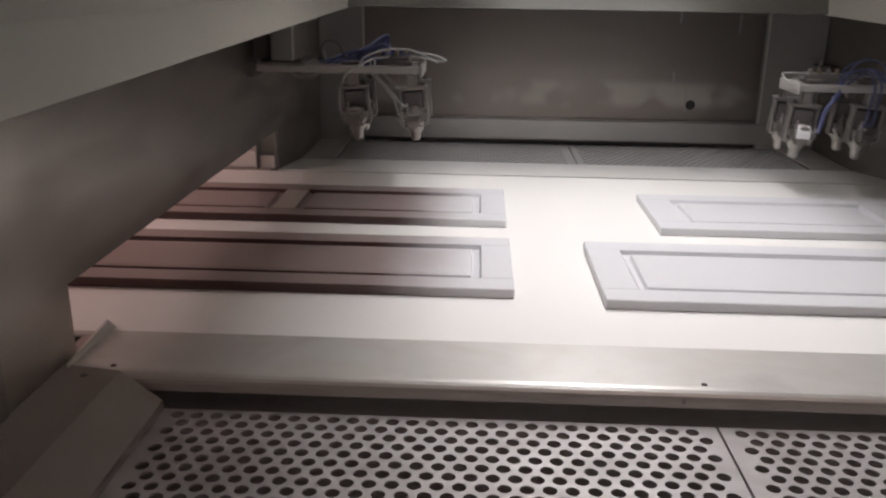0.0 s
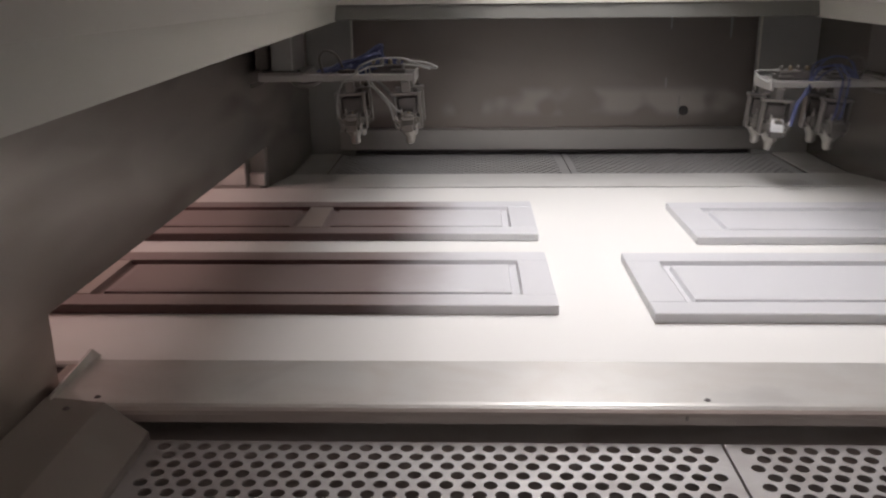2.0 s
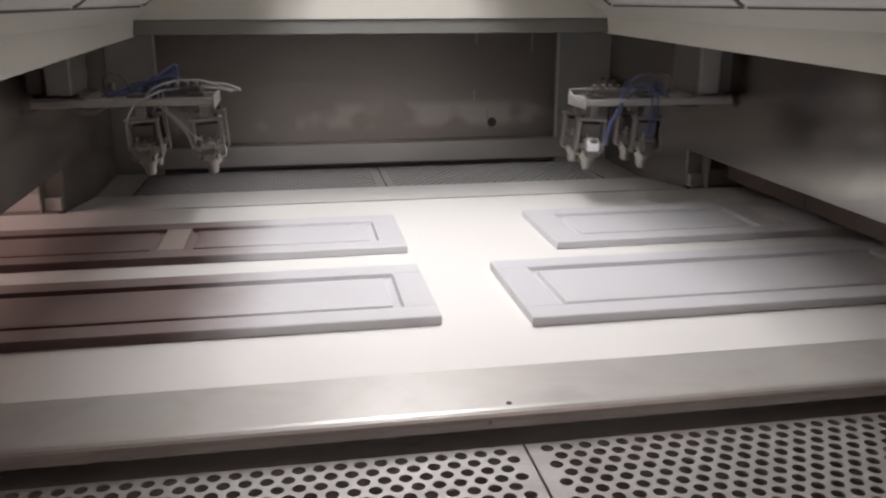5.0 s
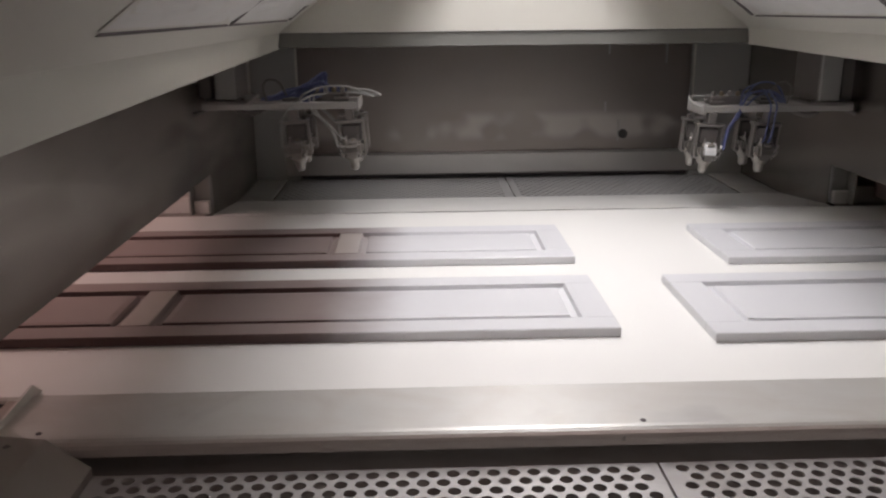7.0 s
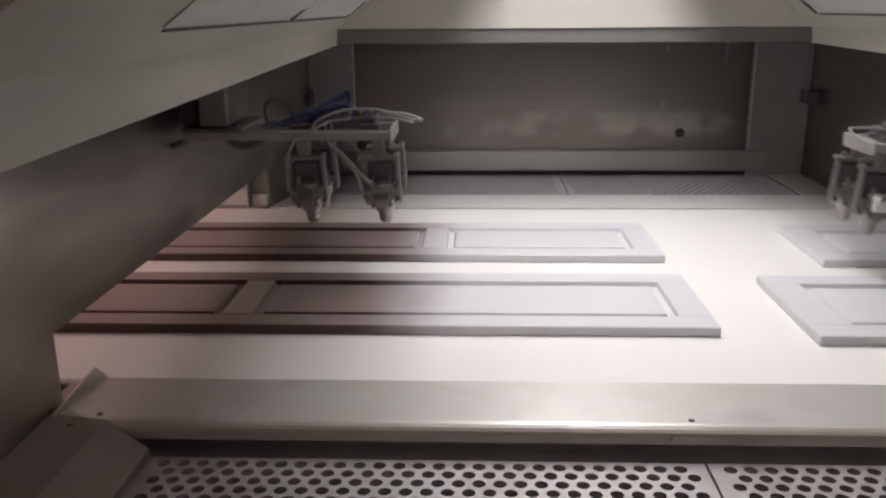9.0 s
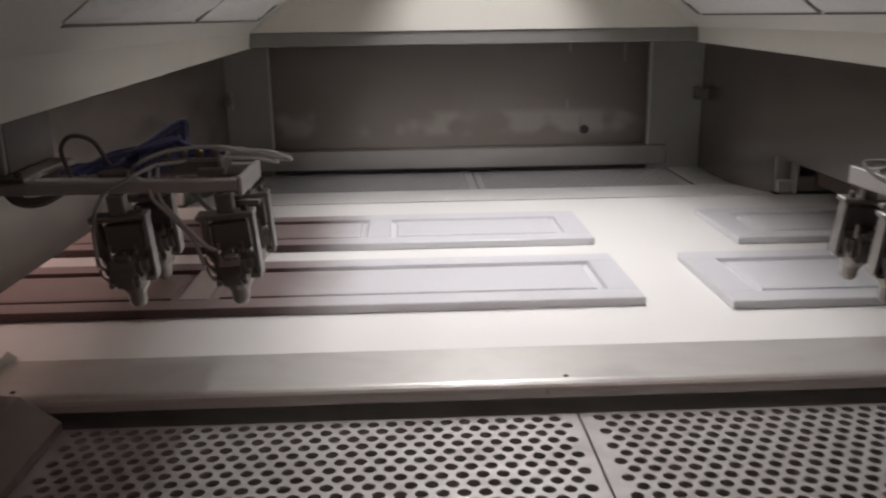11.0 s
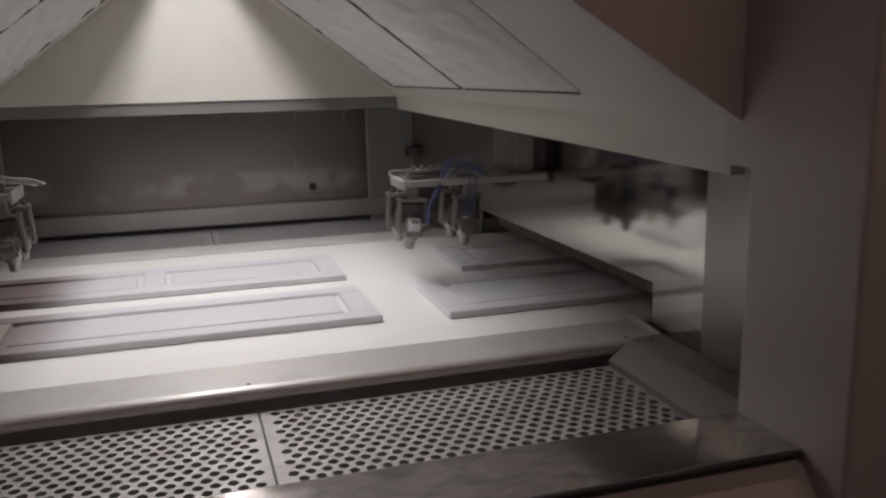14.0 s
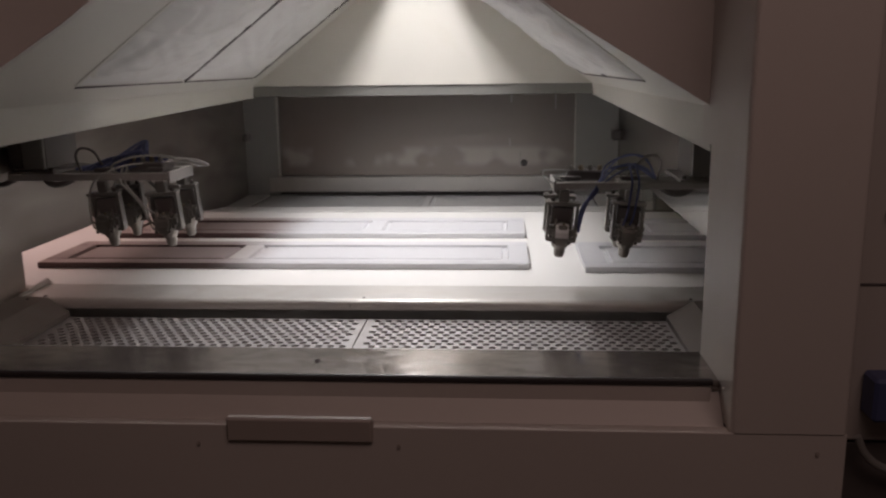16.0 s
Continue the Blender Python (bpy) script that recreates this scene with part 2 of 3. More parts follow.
WHITE_LID = mat("white_glint_lid", (0.72, 0.71, 0.71), 0.35, 0.0, 0.14, 14, 90, 0.02)
BLUE = mat("blue_tube", (0.095, 0.11, 0.24), 0.35, 0.0, 0.15, 14, 60, 0.02)
CLEAR = mat("milky_hose", (0.37, 0.365, 0.345), 0.35, 0.0, 0.08, 14, 60, 0.02)
BRASS = mat("brass_fitting", (0.30, 0.25, 0.18), 0.4, 0.8, 0.12, 18, 60, 0.03)
GUARD = mat("dull_guard_sheet", (0.25, 0.222, 0.203), 0.5, 0.25, 0.06, 6, 90, 0.02, (1, 1, 1), (0.28, 0.26, 0.24), 5.0, 0.58)
DULL = mat("dull_brown_steel", (0.30, 0.275, 0.255), 0.38, 0.8, 0.06, 4, 40, 0.01, (1, 1, 6))
LIP = mat("brown_outfeed_strip", (0.33, 0.26, 0.235), 0.6, 0.0, 0.15, 9, 80, 0.03)
LATCH = mat("brown_latch_paint", (0.37, 0.325, 0.29), 0.5, 0.0, 0.08, 8, 90, 0.03)
CARR = mat("dark_carriage", (0.14, 0.125, 0.118), 0.5, 0.2, 0.15, 8, 60, 0.03)
WALLP = mat("brown_hall_wall", (0.36, 0.27, 0.23), 0.8, 0.0, 0.06, 2, 60, 0.03)
FLOORP = mat("grey_hall_floor", (0.20, 0.18, 0.165), 0.6, 0.0, 0.15, 2, 40, 0.05)
NAVY = mat("dark_navy_plastic", (0.075, 0.088, 0.19), 0.5, 0.0, 0.1, 8, 60, 0.02)
TUBE = glowing("lamp_tube", (1.0, 0.98, 0.94), 12.0)


# ---------------------------------------------------------------- mesh helpers
def mesh_ob(name, bm, material, smooth=False):
    me = bpy.data.meshes.new(name)
    bmesh.ops.recalc_face_normals(bm, faces=bm.faces)
    bm.to_mesh(me)
    bm.free()
    if smooth:
        for p in me.polygons:
            p.use_smooth = True
    me.materials.append(material)
    return new(name, me)


def part(name, bm, material, parent, label="", smooth=False):
    ob = mesh_ob(name, bm, material, smooth)
    ob.parent = parent
    if label:
        ob["label"] = label
    return ob


def thing(name, label, category, group="", at=(0, 0, 0), kind=""):
    ob = new(name)
    ob.location = at
    return tagged(ob, label, category, group, kind)


def add_box(bm, lo, hi, bevel=0.0, seg=1):
    made = bmesh.ops.create_cube(bm, size=1.0)["verts"]
    for v in made:
        v.co = Vector([lo[i] if v.co[i] < 0 else hi[i] for i in range(3)])
    if bevel:
        edges = list({e for v in made for e in v.link_edges})
        bmesh.ops.bevel(bm, geom=edges, offset=bevel, segments=seg, affect="EDGES")
    return bm


def box(lo, hi, bevel=0.0, seg=1):
    return add_box(bmesh.new(), lo, hi, bevel, seg)


def prism(profile, a, b, axis="y"):
    """A closed profile of (u, v) swept along an axis from a to b; for y the profile is (x, z), for x it is (y, z)."""
    bm = bmesh.new()
    put = (lambda u, v, w: (u, w, v)) if axis == "y" else (lambda u, v, w: (w, u, v)) if axis == "x" else (lambda u, v, w: (u, v, w))
    first = [bm.verts.new(put(u, v, a)) for u, v in profile]
    last = [bm.verts.new(put(u, v, b)) for u, v in profile]
    n = len(profile)
    bm.faces.new(first)
    bm.faces.new(last[::-1])
    for i in range(n):
        bm.faces.new((first[i], first[(i + 1) % n], last[(i + 1) % n], last[i]))
    return bm


def add_lathe(bm, profile, centre, seg=14):
    """Rings of (radius, z) round a vertical axis."""
    rings = []
    for r, z in profile:
        rings.append([bm.verts.new((centre[0] + r * math.cos(2 * math.pi * k / seg), centre[1] + r * math.sin(2 * math.pi * k / seg), centre[2] + z)) for k in range(seg)])
    for a, b in zip(rings, rings[1:]):
        for k in range(seg):
            bm.faces.new((a[k], a[(k + 1) % seg], b[(k + 1) % seg], b[k]))
    bm.faces.new(rings[0][::-1])
    bm.faces.new(rings[-1])
    return bm


def add_tube(bm, pts, r=0.004, seg=8, steps=7):
    """A round tube along a smooth curve through the points."""
    pts = [Vector(p) for p in pts]
    ext = [2 * pts[0] - pts[1]] + pts + [2 * pts[-1] - pts[-2]]
    line = []
    for i in range(1, len(ext) - 2):
        p0, p1, p2, p3 = ext[i - 1:i + 3]
        for k in range(steps):
            t = k / steps
            line.append(0.5 * (2 * p1 + (p2 - p0) * t + (2 * p0 - 5 * p1 + 4 * p2 - p3) * t * t + (3 * p1 - p0 - 3 * p2 + p3) * t ** 3))
    line.append(pts[-1])
    side, rings = Vector((0.31, 0.87, 0.39)), []
    for i, p in enumerate(line):
        d = (line[min(i + 1, len(line) - 1)] - line[max(i - 1, 0)]).normalized()
        u = d.cross(side).normalized()
        v = d.cross(u)
        rings.append([bm.verts.new(p + r * (u * math.cos(2 * math.pi * k / seg) + v * math.sin(2 * math.pi * k / seg))) for k in range(seg)])
    for a, b in zip(rings, rings[1:]):
        for k in range(seg):
            bm.faces.new((a[k], a[(k + 1) % seg], b[(k + 1) % seg], b[k]))
    bm.faces.new(rings[0][::-1])
    bm.faces.new(rings[-1])
    return bm


def structure(name, bm, material, label, category, smooth=False):
    return tagged(mesh_ob(name, bm, material, smooth), label, category, "", "structure")


# ---------------------------------------------------------------- hall round the machine
structure("floor", box((-5, -8, -0.1), (5, 3, 0)), FLOORP, "grey concrete floor of the dim hall", "floor")
structure("ceiling", box((-5, -8, 4.0), (5, 3, 4.1)), WALLP, "plain dark hall ceiling", "ceiling")
structure("wall_north", box((-5, 3, 0), (5, 3.1, 4.0)), WALLP, "plain brown hall wall", "wall")
structure("wall_south", box((-5, -8.1, 0), (5, -8, 4.0)), WALLP, "plain brown hall wall", "wall")
structure("wall_east", box((5, -8, 0), (5.1, 3, 4.0)), WALLP, "plain brown hall wall", "wall")
structure("wall_west", box((-5.1, -8, 0), (-5, 3, 4.0)), WALLP, "plain brown hall wall", "wall")

# ---------------------------------------------------------------- booth shell
WL, WR = -0.98, 1.025                          # inner faces of the two side walls
BELT_Z, PERF_Z, TOP = 0.895, 0.85, 2.45
SLOT_F, SLOT_B, SLOT_T = -2.262, -0.80, 1.02   # where the doors pass through the side walls


def side_wall(name, x0, x1):
    """A sheet wall with the long low slot that the conveyor passes through."""
    bm = bmesh.new()
    add_box(bm, (x0, SLOT_B, 0.55), (x1, 0.06, TOP))
    add_box(bm, (x0, -2.868, 0.55), (x1, SLOT_F, TOP))
    add_box(bm, (x0, SLOT_F, SLOT_T), (x1, SLOT_B, TOP))
    add_box(bm, (x0, SLOT_F, 0.55), (x1, SLOT_B, BELT_Z - 0.06))
    add_box(bm, (x0, SLOT_F, BELT_Z - 0.06), (x1, -2.168, BELT_Z - 0.003))
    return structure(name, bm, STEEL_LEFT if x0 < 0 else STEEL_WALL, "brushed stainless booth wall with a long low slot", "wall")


for n, x0, x1, f0, f1 in (("wall_left", WL - 0.03, WL, WL + 0.0005, WL + 0.004), ("wall_right", WR, WR + 0.03, WR - 0.004, WR - 0.0005)):
    wall = side_wall(n, x0, x1)
    part("sheet", box((f0, -2.866, 0.56), (f1, -2.475, 1.60), 0.001), DULL, wall, "dull lapped steel sheet at the front end")

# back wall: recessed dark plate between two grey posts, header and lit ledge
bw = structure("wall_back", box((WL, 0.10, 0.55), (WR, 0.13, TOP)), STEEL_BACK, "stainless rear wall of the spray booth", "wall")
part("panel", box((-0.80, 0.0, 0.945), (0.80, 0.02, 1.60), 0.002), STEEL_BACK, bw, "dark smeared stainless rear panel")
for xa, xb in ((WL, -0.80), (0.80, WR)):
    part("post", box((xa, -0.045, 0.846), (xb, 0.098, 1.60), 0.003), STEEL_POST, bw, "grey oversprayed upright post")
for x in (-0.797, 0.797):
    part("bead", box((x - 0.004, -0.050, 0.90), (x + 0.004, -0.042, 1.60), 0.002), CREAM, bw, "pale sealing bead")
part("ledge", box((-0.86, -0.055, 0.868), (0.88, -0.001, 0.952), 0.004), LEDGE, bw, "pale folded ledge under the rear panel")
part("gap", box((-0.86, -0.02, 0.851), (0.88, 0.095, 0.866)), DARK, bw)
for x, s in ((WL, 1), (WR, -1)):
    hinge = tagged(mesh_ob("hinge", box((x + s * 0.004, -0.115, 1.15), (x + s * 0.035, -0.05, 1.19), 0.006), CARR), "small dark metal hinge beside the rear post", "hinge", "wall hinges")
    part("pin", add_lathe(bmesh.new(), [(0.009, 0), (0.009, 0.075)], (x + s * 0.03, -0.095, 1.135)), ALU, hinge)
# nozzle stub and its stain on the rear panel
stub = thing("pipe_stub", "small black pipe stub on the rear panel", "pipe")
part("flange", prism([(0.531 + 0.019 * math.cos(a * math.pi / 8), 1.017 + 0.019 * math.sin(a * math.pi / 8)) for a in range(16)], -0.006, 0.0), RUBBER, stub)
part("drip", box((0.508, -0.004, 0.985), (0.513, -0.001, 1.075), 0.001), STEEL_POST, stub, "pale dried drip")

for k, (x, z, h) in enumerate(((0.463, 1.365, 0.045), (0.697, 1.341, 0.07), (0.455, 1.129, 0.035))):
    part("dried_drip", prism([(x - 0.004, z - h / 2), (x - 0.001, z - h / 2 - 0.008), (x + 0.003, z - h / 2), (x + 0.004, z + h / 2), (x - 0.005, z + h / 2 + 0.004)], -0.0018, -0.0006),
         PERF, bw, "pale dried paint drip")

# gable over the rear wall, side beams and the two sloping filter ceilings
GZ, SL = 1.447, 0.755                          # height of the eaves, slope
HALF = 0.795
gable = structure("wall_gable", prism([(CX - HALF - 0.12, GZ - SL * 0.0), (CX + HALF + 0.12, GZ), (CX + 0.05, GZ + SL * (HALF + 0.07)), (CX - 0.05, GZ + SL * (HALF + 0.07))], -0.50, -0.46), CREAM,
                  "cream painted gable above the rear header", "wall")
part("header", box((CX - HALF - 0.16, -0.487, 1.397), (CX + HALF + 0.16, -0.455, GZ - 0.001), 0.002), HEADER, gable, "grey header strip")
structure("soffit", box((WL, -0.454, 1.56), (WR, 0.098, 1.58)), STEEL_POST, "grey soffit over the rear recess", "ceiling")


def slope(name, s):
    x = lambda d: CX + s * d
    bm = prism([(x(HALF + 0.015), GZ), (x(0.052), GZ + SL * (HALF - 0.037)), (x(0.052), GZ + SL * (HALF - 0.037) + 0.04), (x(HALF + 0.05), GZ + 0.022)], -2.82, -0.501)
    return structure(name, bm, CREAM, "cream sloping ceiling that holds the filter mats", "ceiling")


slope("ceiling_slope_left", -1)
slope("ceiling_slope_right", 1)
for s, n in ((-1, "beam_left"), (1, "beam_right")):
    p = [(CX + s * (HALF + 0.015), GZ + 0.001), (CX + s * (HALF + 0.022), 1.372), (CX + s * (HALF + 0.05), 1.372), (CX + s * (HALF + 0.052), GZ + 0.02)]
    bm = prism(p, -2.80, -0.46)
    for v in bm.verts:                         # the fold narrows towards the rear
        if v.co.z < 1.40:
            v.co.z = 1.355 if v.co.y < -2 else 1.393
    structure(n, bm, CREAM, "cream folded eaves beam along the booth side", "beam")


def filter_mat(s, y0, y1, lo=0.048, hi=0.70):
    """A puffed fleece sheet with creases, lying on the sloping ceiling."""
    bm = bmesh.new()
    nu, nv = 70, 70
    n = Vector((-s * SL, 0, -1)).normalized()
    grid = []
    for i in range(nu + 1):
        row = []
        for j in range(nv + 1):
            u, v = i / nu, j / nv
            d = HALF - (lo + (hi - lo) * u)
            p = Vector((CX + s * d, y0 + (y1 - y0) * v, GZ + SL * (HALF + 0.015 - d)))
            edge = min(1, 5 * min(u, 1 - u, v, 1 - v)) ** 0.55
            swell = 0.029 * edge
            sag = Vector((p.y * 1.3 + u * 1.5, u * 9 + 1.2 * math.sin(3 * v + s), 2.0 * s + y0))
            fold = max(0.0, 1 - 9 * abs(noise.noise(Vector((2.2 * v + 1.1 * u * u, 4.5 * u - 1.6 * v, 3.1 * y0 + s)))))
            crease = min(0.027, 0.017 * fold + 0.016 * abs(noise.noise(sag * 1.6)) + 0.016 * abs(noise.noise(Vector((v * 3 + 4 * u, u * 13 - 4 * v, y0 + 4 * s)))))
            row.append(bm.verts.new(p + n * (swell - edge * crease - 0.001)))
        grid.append(row)
    for i in range(nu):
        for j in range(nv):
            bm.faces.new((grid[i][j], grid[i + 1][j], grid[i + 1][j + 1], grid[i][j + 1]))
    ob = tagged(mesh_ob("filter_mat", bm, FILTER, True), "white creased filter fleece clipped to the sloping ceiling", "filter", "ceiling filter mats")
    # dark joint strips at the lower and far edge
    low = Vector((CX + s * (HALF - lo + 0.006), 0, GZ + SL * (lo + 0.009)))
    strip = bmesh.new()
    add_box(strip, (low.x - 0.003, y0 + 0.004, low.z - 0.003), (low.x + 0.003, y1 - 0.004, low.z + 0.003))
    part("joint", strip, DARK, ob, "dark shadow joint")
    top_d, low_d = HALF - hi, HALF - lo
    bar = bmesh.new()
    vs = []
    for d in (low_d, top_d):
        for yy in (y1 + 0.001, y1 + 0.014):
            c = Vector((CX + s * d, yy, GZ + SL * (HALF + 0.015 - d)))
            vs.append((bar.verts.new(c + n * 0.006), bar.verts.new(c - n * 0.004)))
    (a, a2), (b, b2), (c, c2), (e, e2) = vs
    for f4 in ((a, b, e, c), (a2, c2, e2, b2), (a, a2, b2, b), (c, e, e2, c2), (a, c, c2, a2), (b, b2, e2, e)):
        bar.faces.new(f4)
    part("joint", bar, DARK, ob)
    rim = bmesh.new()
    add_box(rim, (-0.5, -0.008, -0.004), (0.5, 0.008, 0.0022))
    turn = Matrix(((s * -1 / math.hypot(1, SL), 0, n.x, 0), (0, 1, 0, 0), (SL / math.hypot(1, SL), 0, n.z, 0), (0, 0, 0, 1)))
    mid = HALF - (lo + hi) / 2
    size = Matrix.Diagonal(((hi - lo) * math.hypot(1, SL), 1, 1, 1))
    bmesh.ops.transform(rim, matrix=Matrix.Translation((CX + s * mid, y0 - 0.004, GZ + SL * (HALF + 0.015 - mid))) @ turn @ size, verts=rim.verts)
    part("rim", rim, CREAM, ob, "pale clamping strip")
    return ob


for s in (-1, 1):
    filter_mat(s, -1.545, -0.69)
    filter_mat(s, -2.345, -1.561)

# ridge lamp: a deep trough with a tube
lamp = thing("ridge_lamp", "long recessed tube lamp in the ridge", "lamp")
for s in (-1, 1):
    x = CX + s * 0.053
    part("housing", box((min(x, x + s * 0.012), -2.82, 2.012), (max(x, x + s * 0.012), -0.501, 2.20)), DARK, lamp)
part("cover", box((CX - 0.066, -2.82, 2.201), (CX + 0.066, -0.501, 2.215)), DARK, lamp)
tb = bmesh.new()
add_lathe(tb, [(0.011, -0.65), (0.011, 0.65)], (0, 0, 0), 10)
bmesh.ops.transform(tb, matrix=pose(CX - 0.006, -1.49, 2.134, 90), verts=tb.verts)
part("tube", tb, TUBE, lamp, "glowing white lamp tube")

# roof and outer skin
structure("roof", box((WL - 0.03, -2.82, TOP), (WR + 0.03, 0.13, TOP + 0.03)), CREAM_OUT, "sheet roof of the spray machine", "roof")

# ---------------------------------------------------------------- front frame


def rounded(xa, xb, ya, yb, r):
    """Outline of a rectangle with rounded corners."""
    pts = []
    for k, (x, y) in enumerate(((xb - r, yb - r), (xa + r, yb - r), (xa + r, ya + r), (xb - r, ya + r))):
        pts += [(x + r * math.cos(math.radians(90 * k + q)), y + r * math.sin(math.radians(90 * k + q))) for q in (0, 22.5, 45, 67.5, 90)]
    return pts


PY0, PY1, JL, JR, OL, OR = -3.13, -2.870, -0.775, 0.825, -0.98, 1.03
for n, xa, xb in (("post_left", OL, JL), ("post_right", JR, OR)):
    low = prism(rounded(xa, xb, PY0, PY1, 0.010), 0.8828, 1.376, "z")
    up = prism(rounded(xa, xb, PY0, -2.79, 0.010), 1.376, 2.52, "z")
    me = bpy.data.meshes.new("tmp")
    up.to_mesh(me)
    up.free()
    low.from_mesh(me)
    bpy.data.meshes.remove(me)
    structure(n, low, CREAM_OUT, "beige painted front post of the booth opening", "post")
fg = bmesh.new()
for s in (-1, 1):
    e = JL if s < 0 else JR
    pts = [(e, GZ + 0.004), (e, 2.50), (CX, 2.50), (CX, GZ + SL * HALF - 0.06), (CX + s * 0.5, GZ + SL * (HALF - 0.5) - 0.035)]
    b2 = prism(pts, -2.845, -2.822)
    me = bpy.data.meshes.new("tmp")
    b2.to_mesh(me)
    b2.free()
    fg.from_mesh(me)
    bpy.data.meshes.remove(me)
structure("wall_front_gable", fg, CREAM_OUT, "beige front gable sheet with a peaked cutout", "wall")
sill = structure("sill", box((JL + 0.001, -3.045, 0.930), (JR - 0.001, -2.878, 0.950), 0.003), STEEL_SILL, "smeared stainless sill of the booth opening", "sill")
part("rubber_lip", box((JL + 0.004, -3.058, 0.9435), (JR - 0.016, -3.046, 0.956), 0.003), RUBBER, sill, "black rubber lip")
part("face", box((JL + 0.004, -3.053, 0.900), (JR - 0.018, -3.0465, 0.943), 0.002), CREAM_OUT, sill, "brown-beige folded face under the lip")
part("riser", box((JL + 0.004, -2.890, 0.852), (JR - 0.004, -2.881, 0.929)), STEEL_SILL, sill)
for x in (0.041,):
    part("screw", add_lathe(bmesh.new(), [(0.0060, 0), (0.005, 0.0025), (0.002, 0.0035)], (x, -2.961, 0.950), 10), DARK, sill)

apron = structure("front_panel", box((OL, PY0 + 0.002, 0.10), (OR, PY0 + 0.03, 0.8825), 0.0015), CREAM_OUT, "beige painted lower front panel", "panel")
part("recess", prism([(-3.036, 0.929), (-3.024, 0.929), (-3.090, 0.86), (-3.102, 0.86)], JL + 0.0005, JR - 0.0005, "x"), CREAM_OUT, apron, "shaded sloping strip under the sill")
part("latch_plate", box((-0.098, PY0 - 0.007, 0.853), (0.178, PY0 + 0.012, 0.900), 0.004), LATCH, apron, "dull brown latch plate")
for x in (-0.155, 0.225, 0.98, -0.9):
    part("screw", prism([(x + 0.0035 * math.cos(a * math.pi / 4), 0.845 + 0.0045 * math.sin(a * math.pi / 4)) for a in range(8)], PY0 - 0.001, PY0 + 0.003), LATCH, apron)

# ---------------------------------------------------------------- extraction trough floors and perforated plates
structure("trough_front", box((WL, -3.0, 0.60), (WR, -2.2, 0.62)), PERF, "grey extraction trough under the front plates", "trough")
structure("trough_back", box((WL, -0.8, 0.60), (WR, 0.098, 0.62)), DARK, "dark-toned extraction trough under the rear plates", "trough")
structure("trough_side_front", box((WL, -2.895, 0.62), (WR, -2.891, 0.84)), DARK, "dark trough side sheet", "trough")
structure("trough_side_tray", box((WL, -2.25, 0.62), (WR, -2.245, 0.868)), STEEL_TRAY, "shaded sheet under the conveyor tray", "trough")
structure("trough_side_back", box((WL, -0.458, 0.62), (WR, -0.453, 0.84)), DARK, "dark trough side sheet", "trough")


def perforated(x0, x1, y0, y1, z, pitch, rowp, r, first, cols, rows, label, material):
    """A sheet with staggered rows of round holes, each hole cut through the sheet."""
    verts, faces = [], []
    nseg, thick = 12, 0.003
    xa, ya = first[0] - pitch / 2, first[1] - rowp / 2
    for j in range(rows):
        off = 0.5 * pitch if j % 2 else 0.0
        yb = ya + j * rowp
        for i in range(cols):
            xb = xa + off + i * pitch
            cx, cy = xb + pitch / 2, yb + rowp / 2
            base = len(verts)
            ring, outer = [], []
            for k in range(nseg):
                a = 2 * math.pi * k / nseg
                c, s = math.cos(a), math.sin(a)
                ring.append((cx + r * c, cy + r * s))
                q = min((pitch / 2) / max(abs(c), 1e-9), (rowp / 2) / max(abs(s), 1e-9))
                outer.append((cx + q * c, cy + q * s))
            corner = [(cx + sx * pitch / 2, cy + sy * rowp / 2) for sx, sy in ((1, 1), (-1, 1), (-1, -1), (1, -1))]
            verts += [(*p, z) for p in ring] + [(*p, z) for p in outer] + [(*p, z - thick) for p in ring] + [(*p, z) for p in corner]
            for k in range(nseg):
                k2 = (k + 1) % nseg
                faces.append((base + k, base + nseg + k, base + nseg + k2, base + k2))
                faces.append((base + k, base + k2, base + 2 * nseg + k2, base + 2 * nseg + k))
            ang = math.degrees(math.atan2(rowp, pitch))
            for q, deg in enumerate((ang, 180 - ang, 180 + ang, 360 - ang)):
                k = int(deg / (360 / nseg))
                faces.append((base + nseg + k, base + 3 * nseg + q, base + nseg + (k + 1) % nseg))
        # solid ends of the row
        for ea, eb in ((x0, xa + off), (xa + off + cols * pitch, x1)):
            b = len(verts)
            verts += [(ea, yb, z), (eb, yb, z), (eb, yb + rowp, z), (ea, yb + rowp, z)]
            faces.append((b, b + 1, b + 2, b + 3))
    for ea, eb in ((y0, ya), (ya + rows * rowp, y1)):
        b = len(verts)
        verts += [(x0, ea, z), (x1, ea, z), (x1, eb, z), (x0, eb, z)]
        faces.append((b, b + 1, b + 2, b + 3))
    for (ax, ay), (bx, by) in (((x0, y0), (x1, y0)), ((x1, y0), (x1, y1)), ((x1, y1), (x0, y1)), ((x0, y1), (x0, y0))):
        b = len(verts)
        verts += [(ax, ay, z), (bx, by, z), (bx, by, z - thick), (ax, ay, z - thick)]
        faces.append((b, b + 1, b + 2, b + 3))
    me = bpy.data.meshes.new("perforated_plate")
    me.from_pydata(verts, [], faces)
    bm = bmesh.new()
    bm.from_mesh(me)
    bmesh.ops.remove_doubles(bm, verts=bm.verts, dist=0.00002)
    bm.to_mesh(me)
    bm.free()
    me.materials.append(material)
    return tagged(new("perforated_plate", me), label, "plate", "perforated extraction plates")


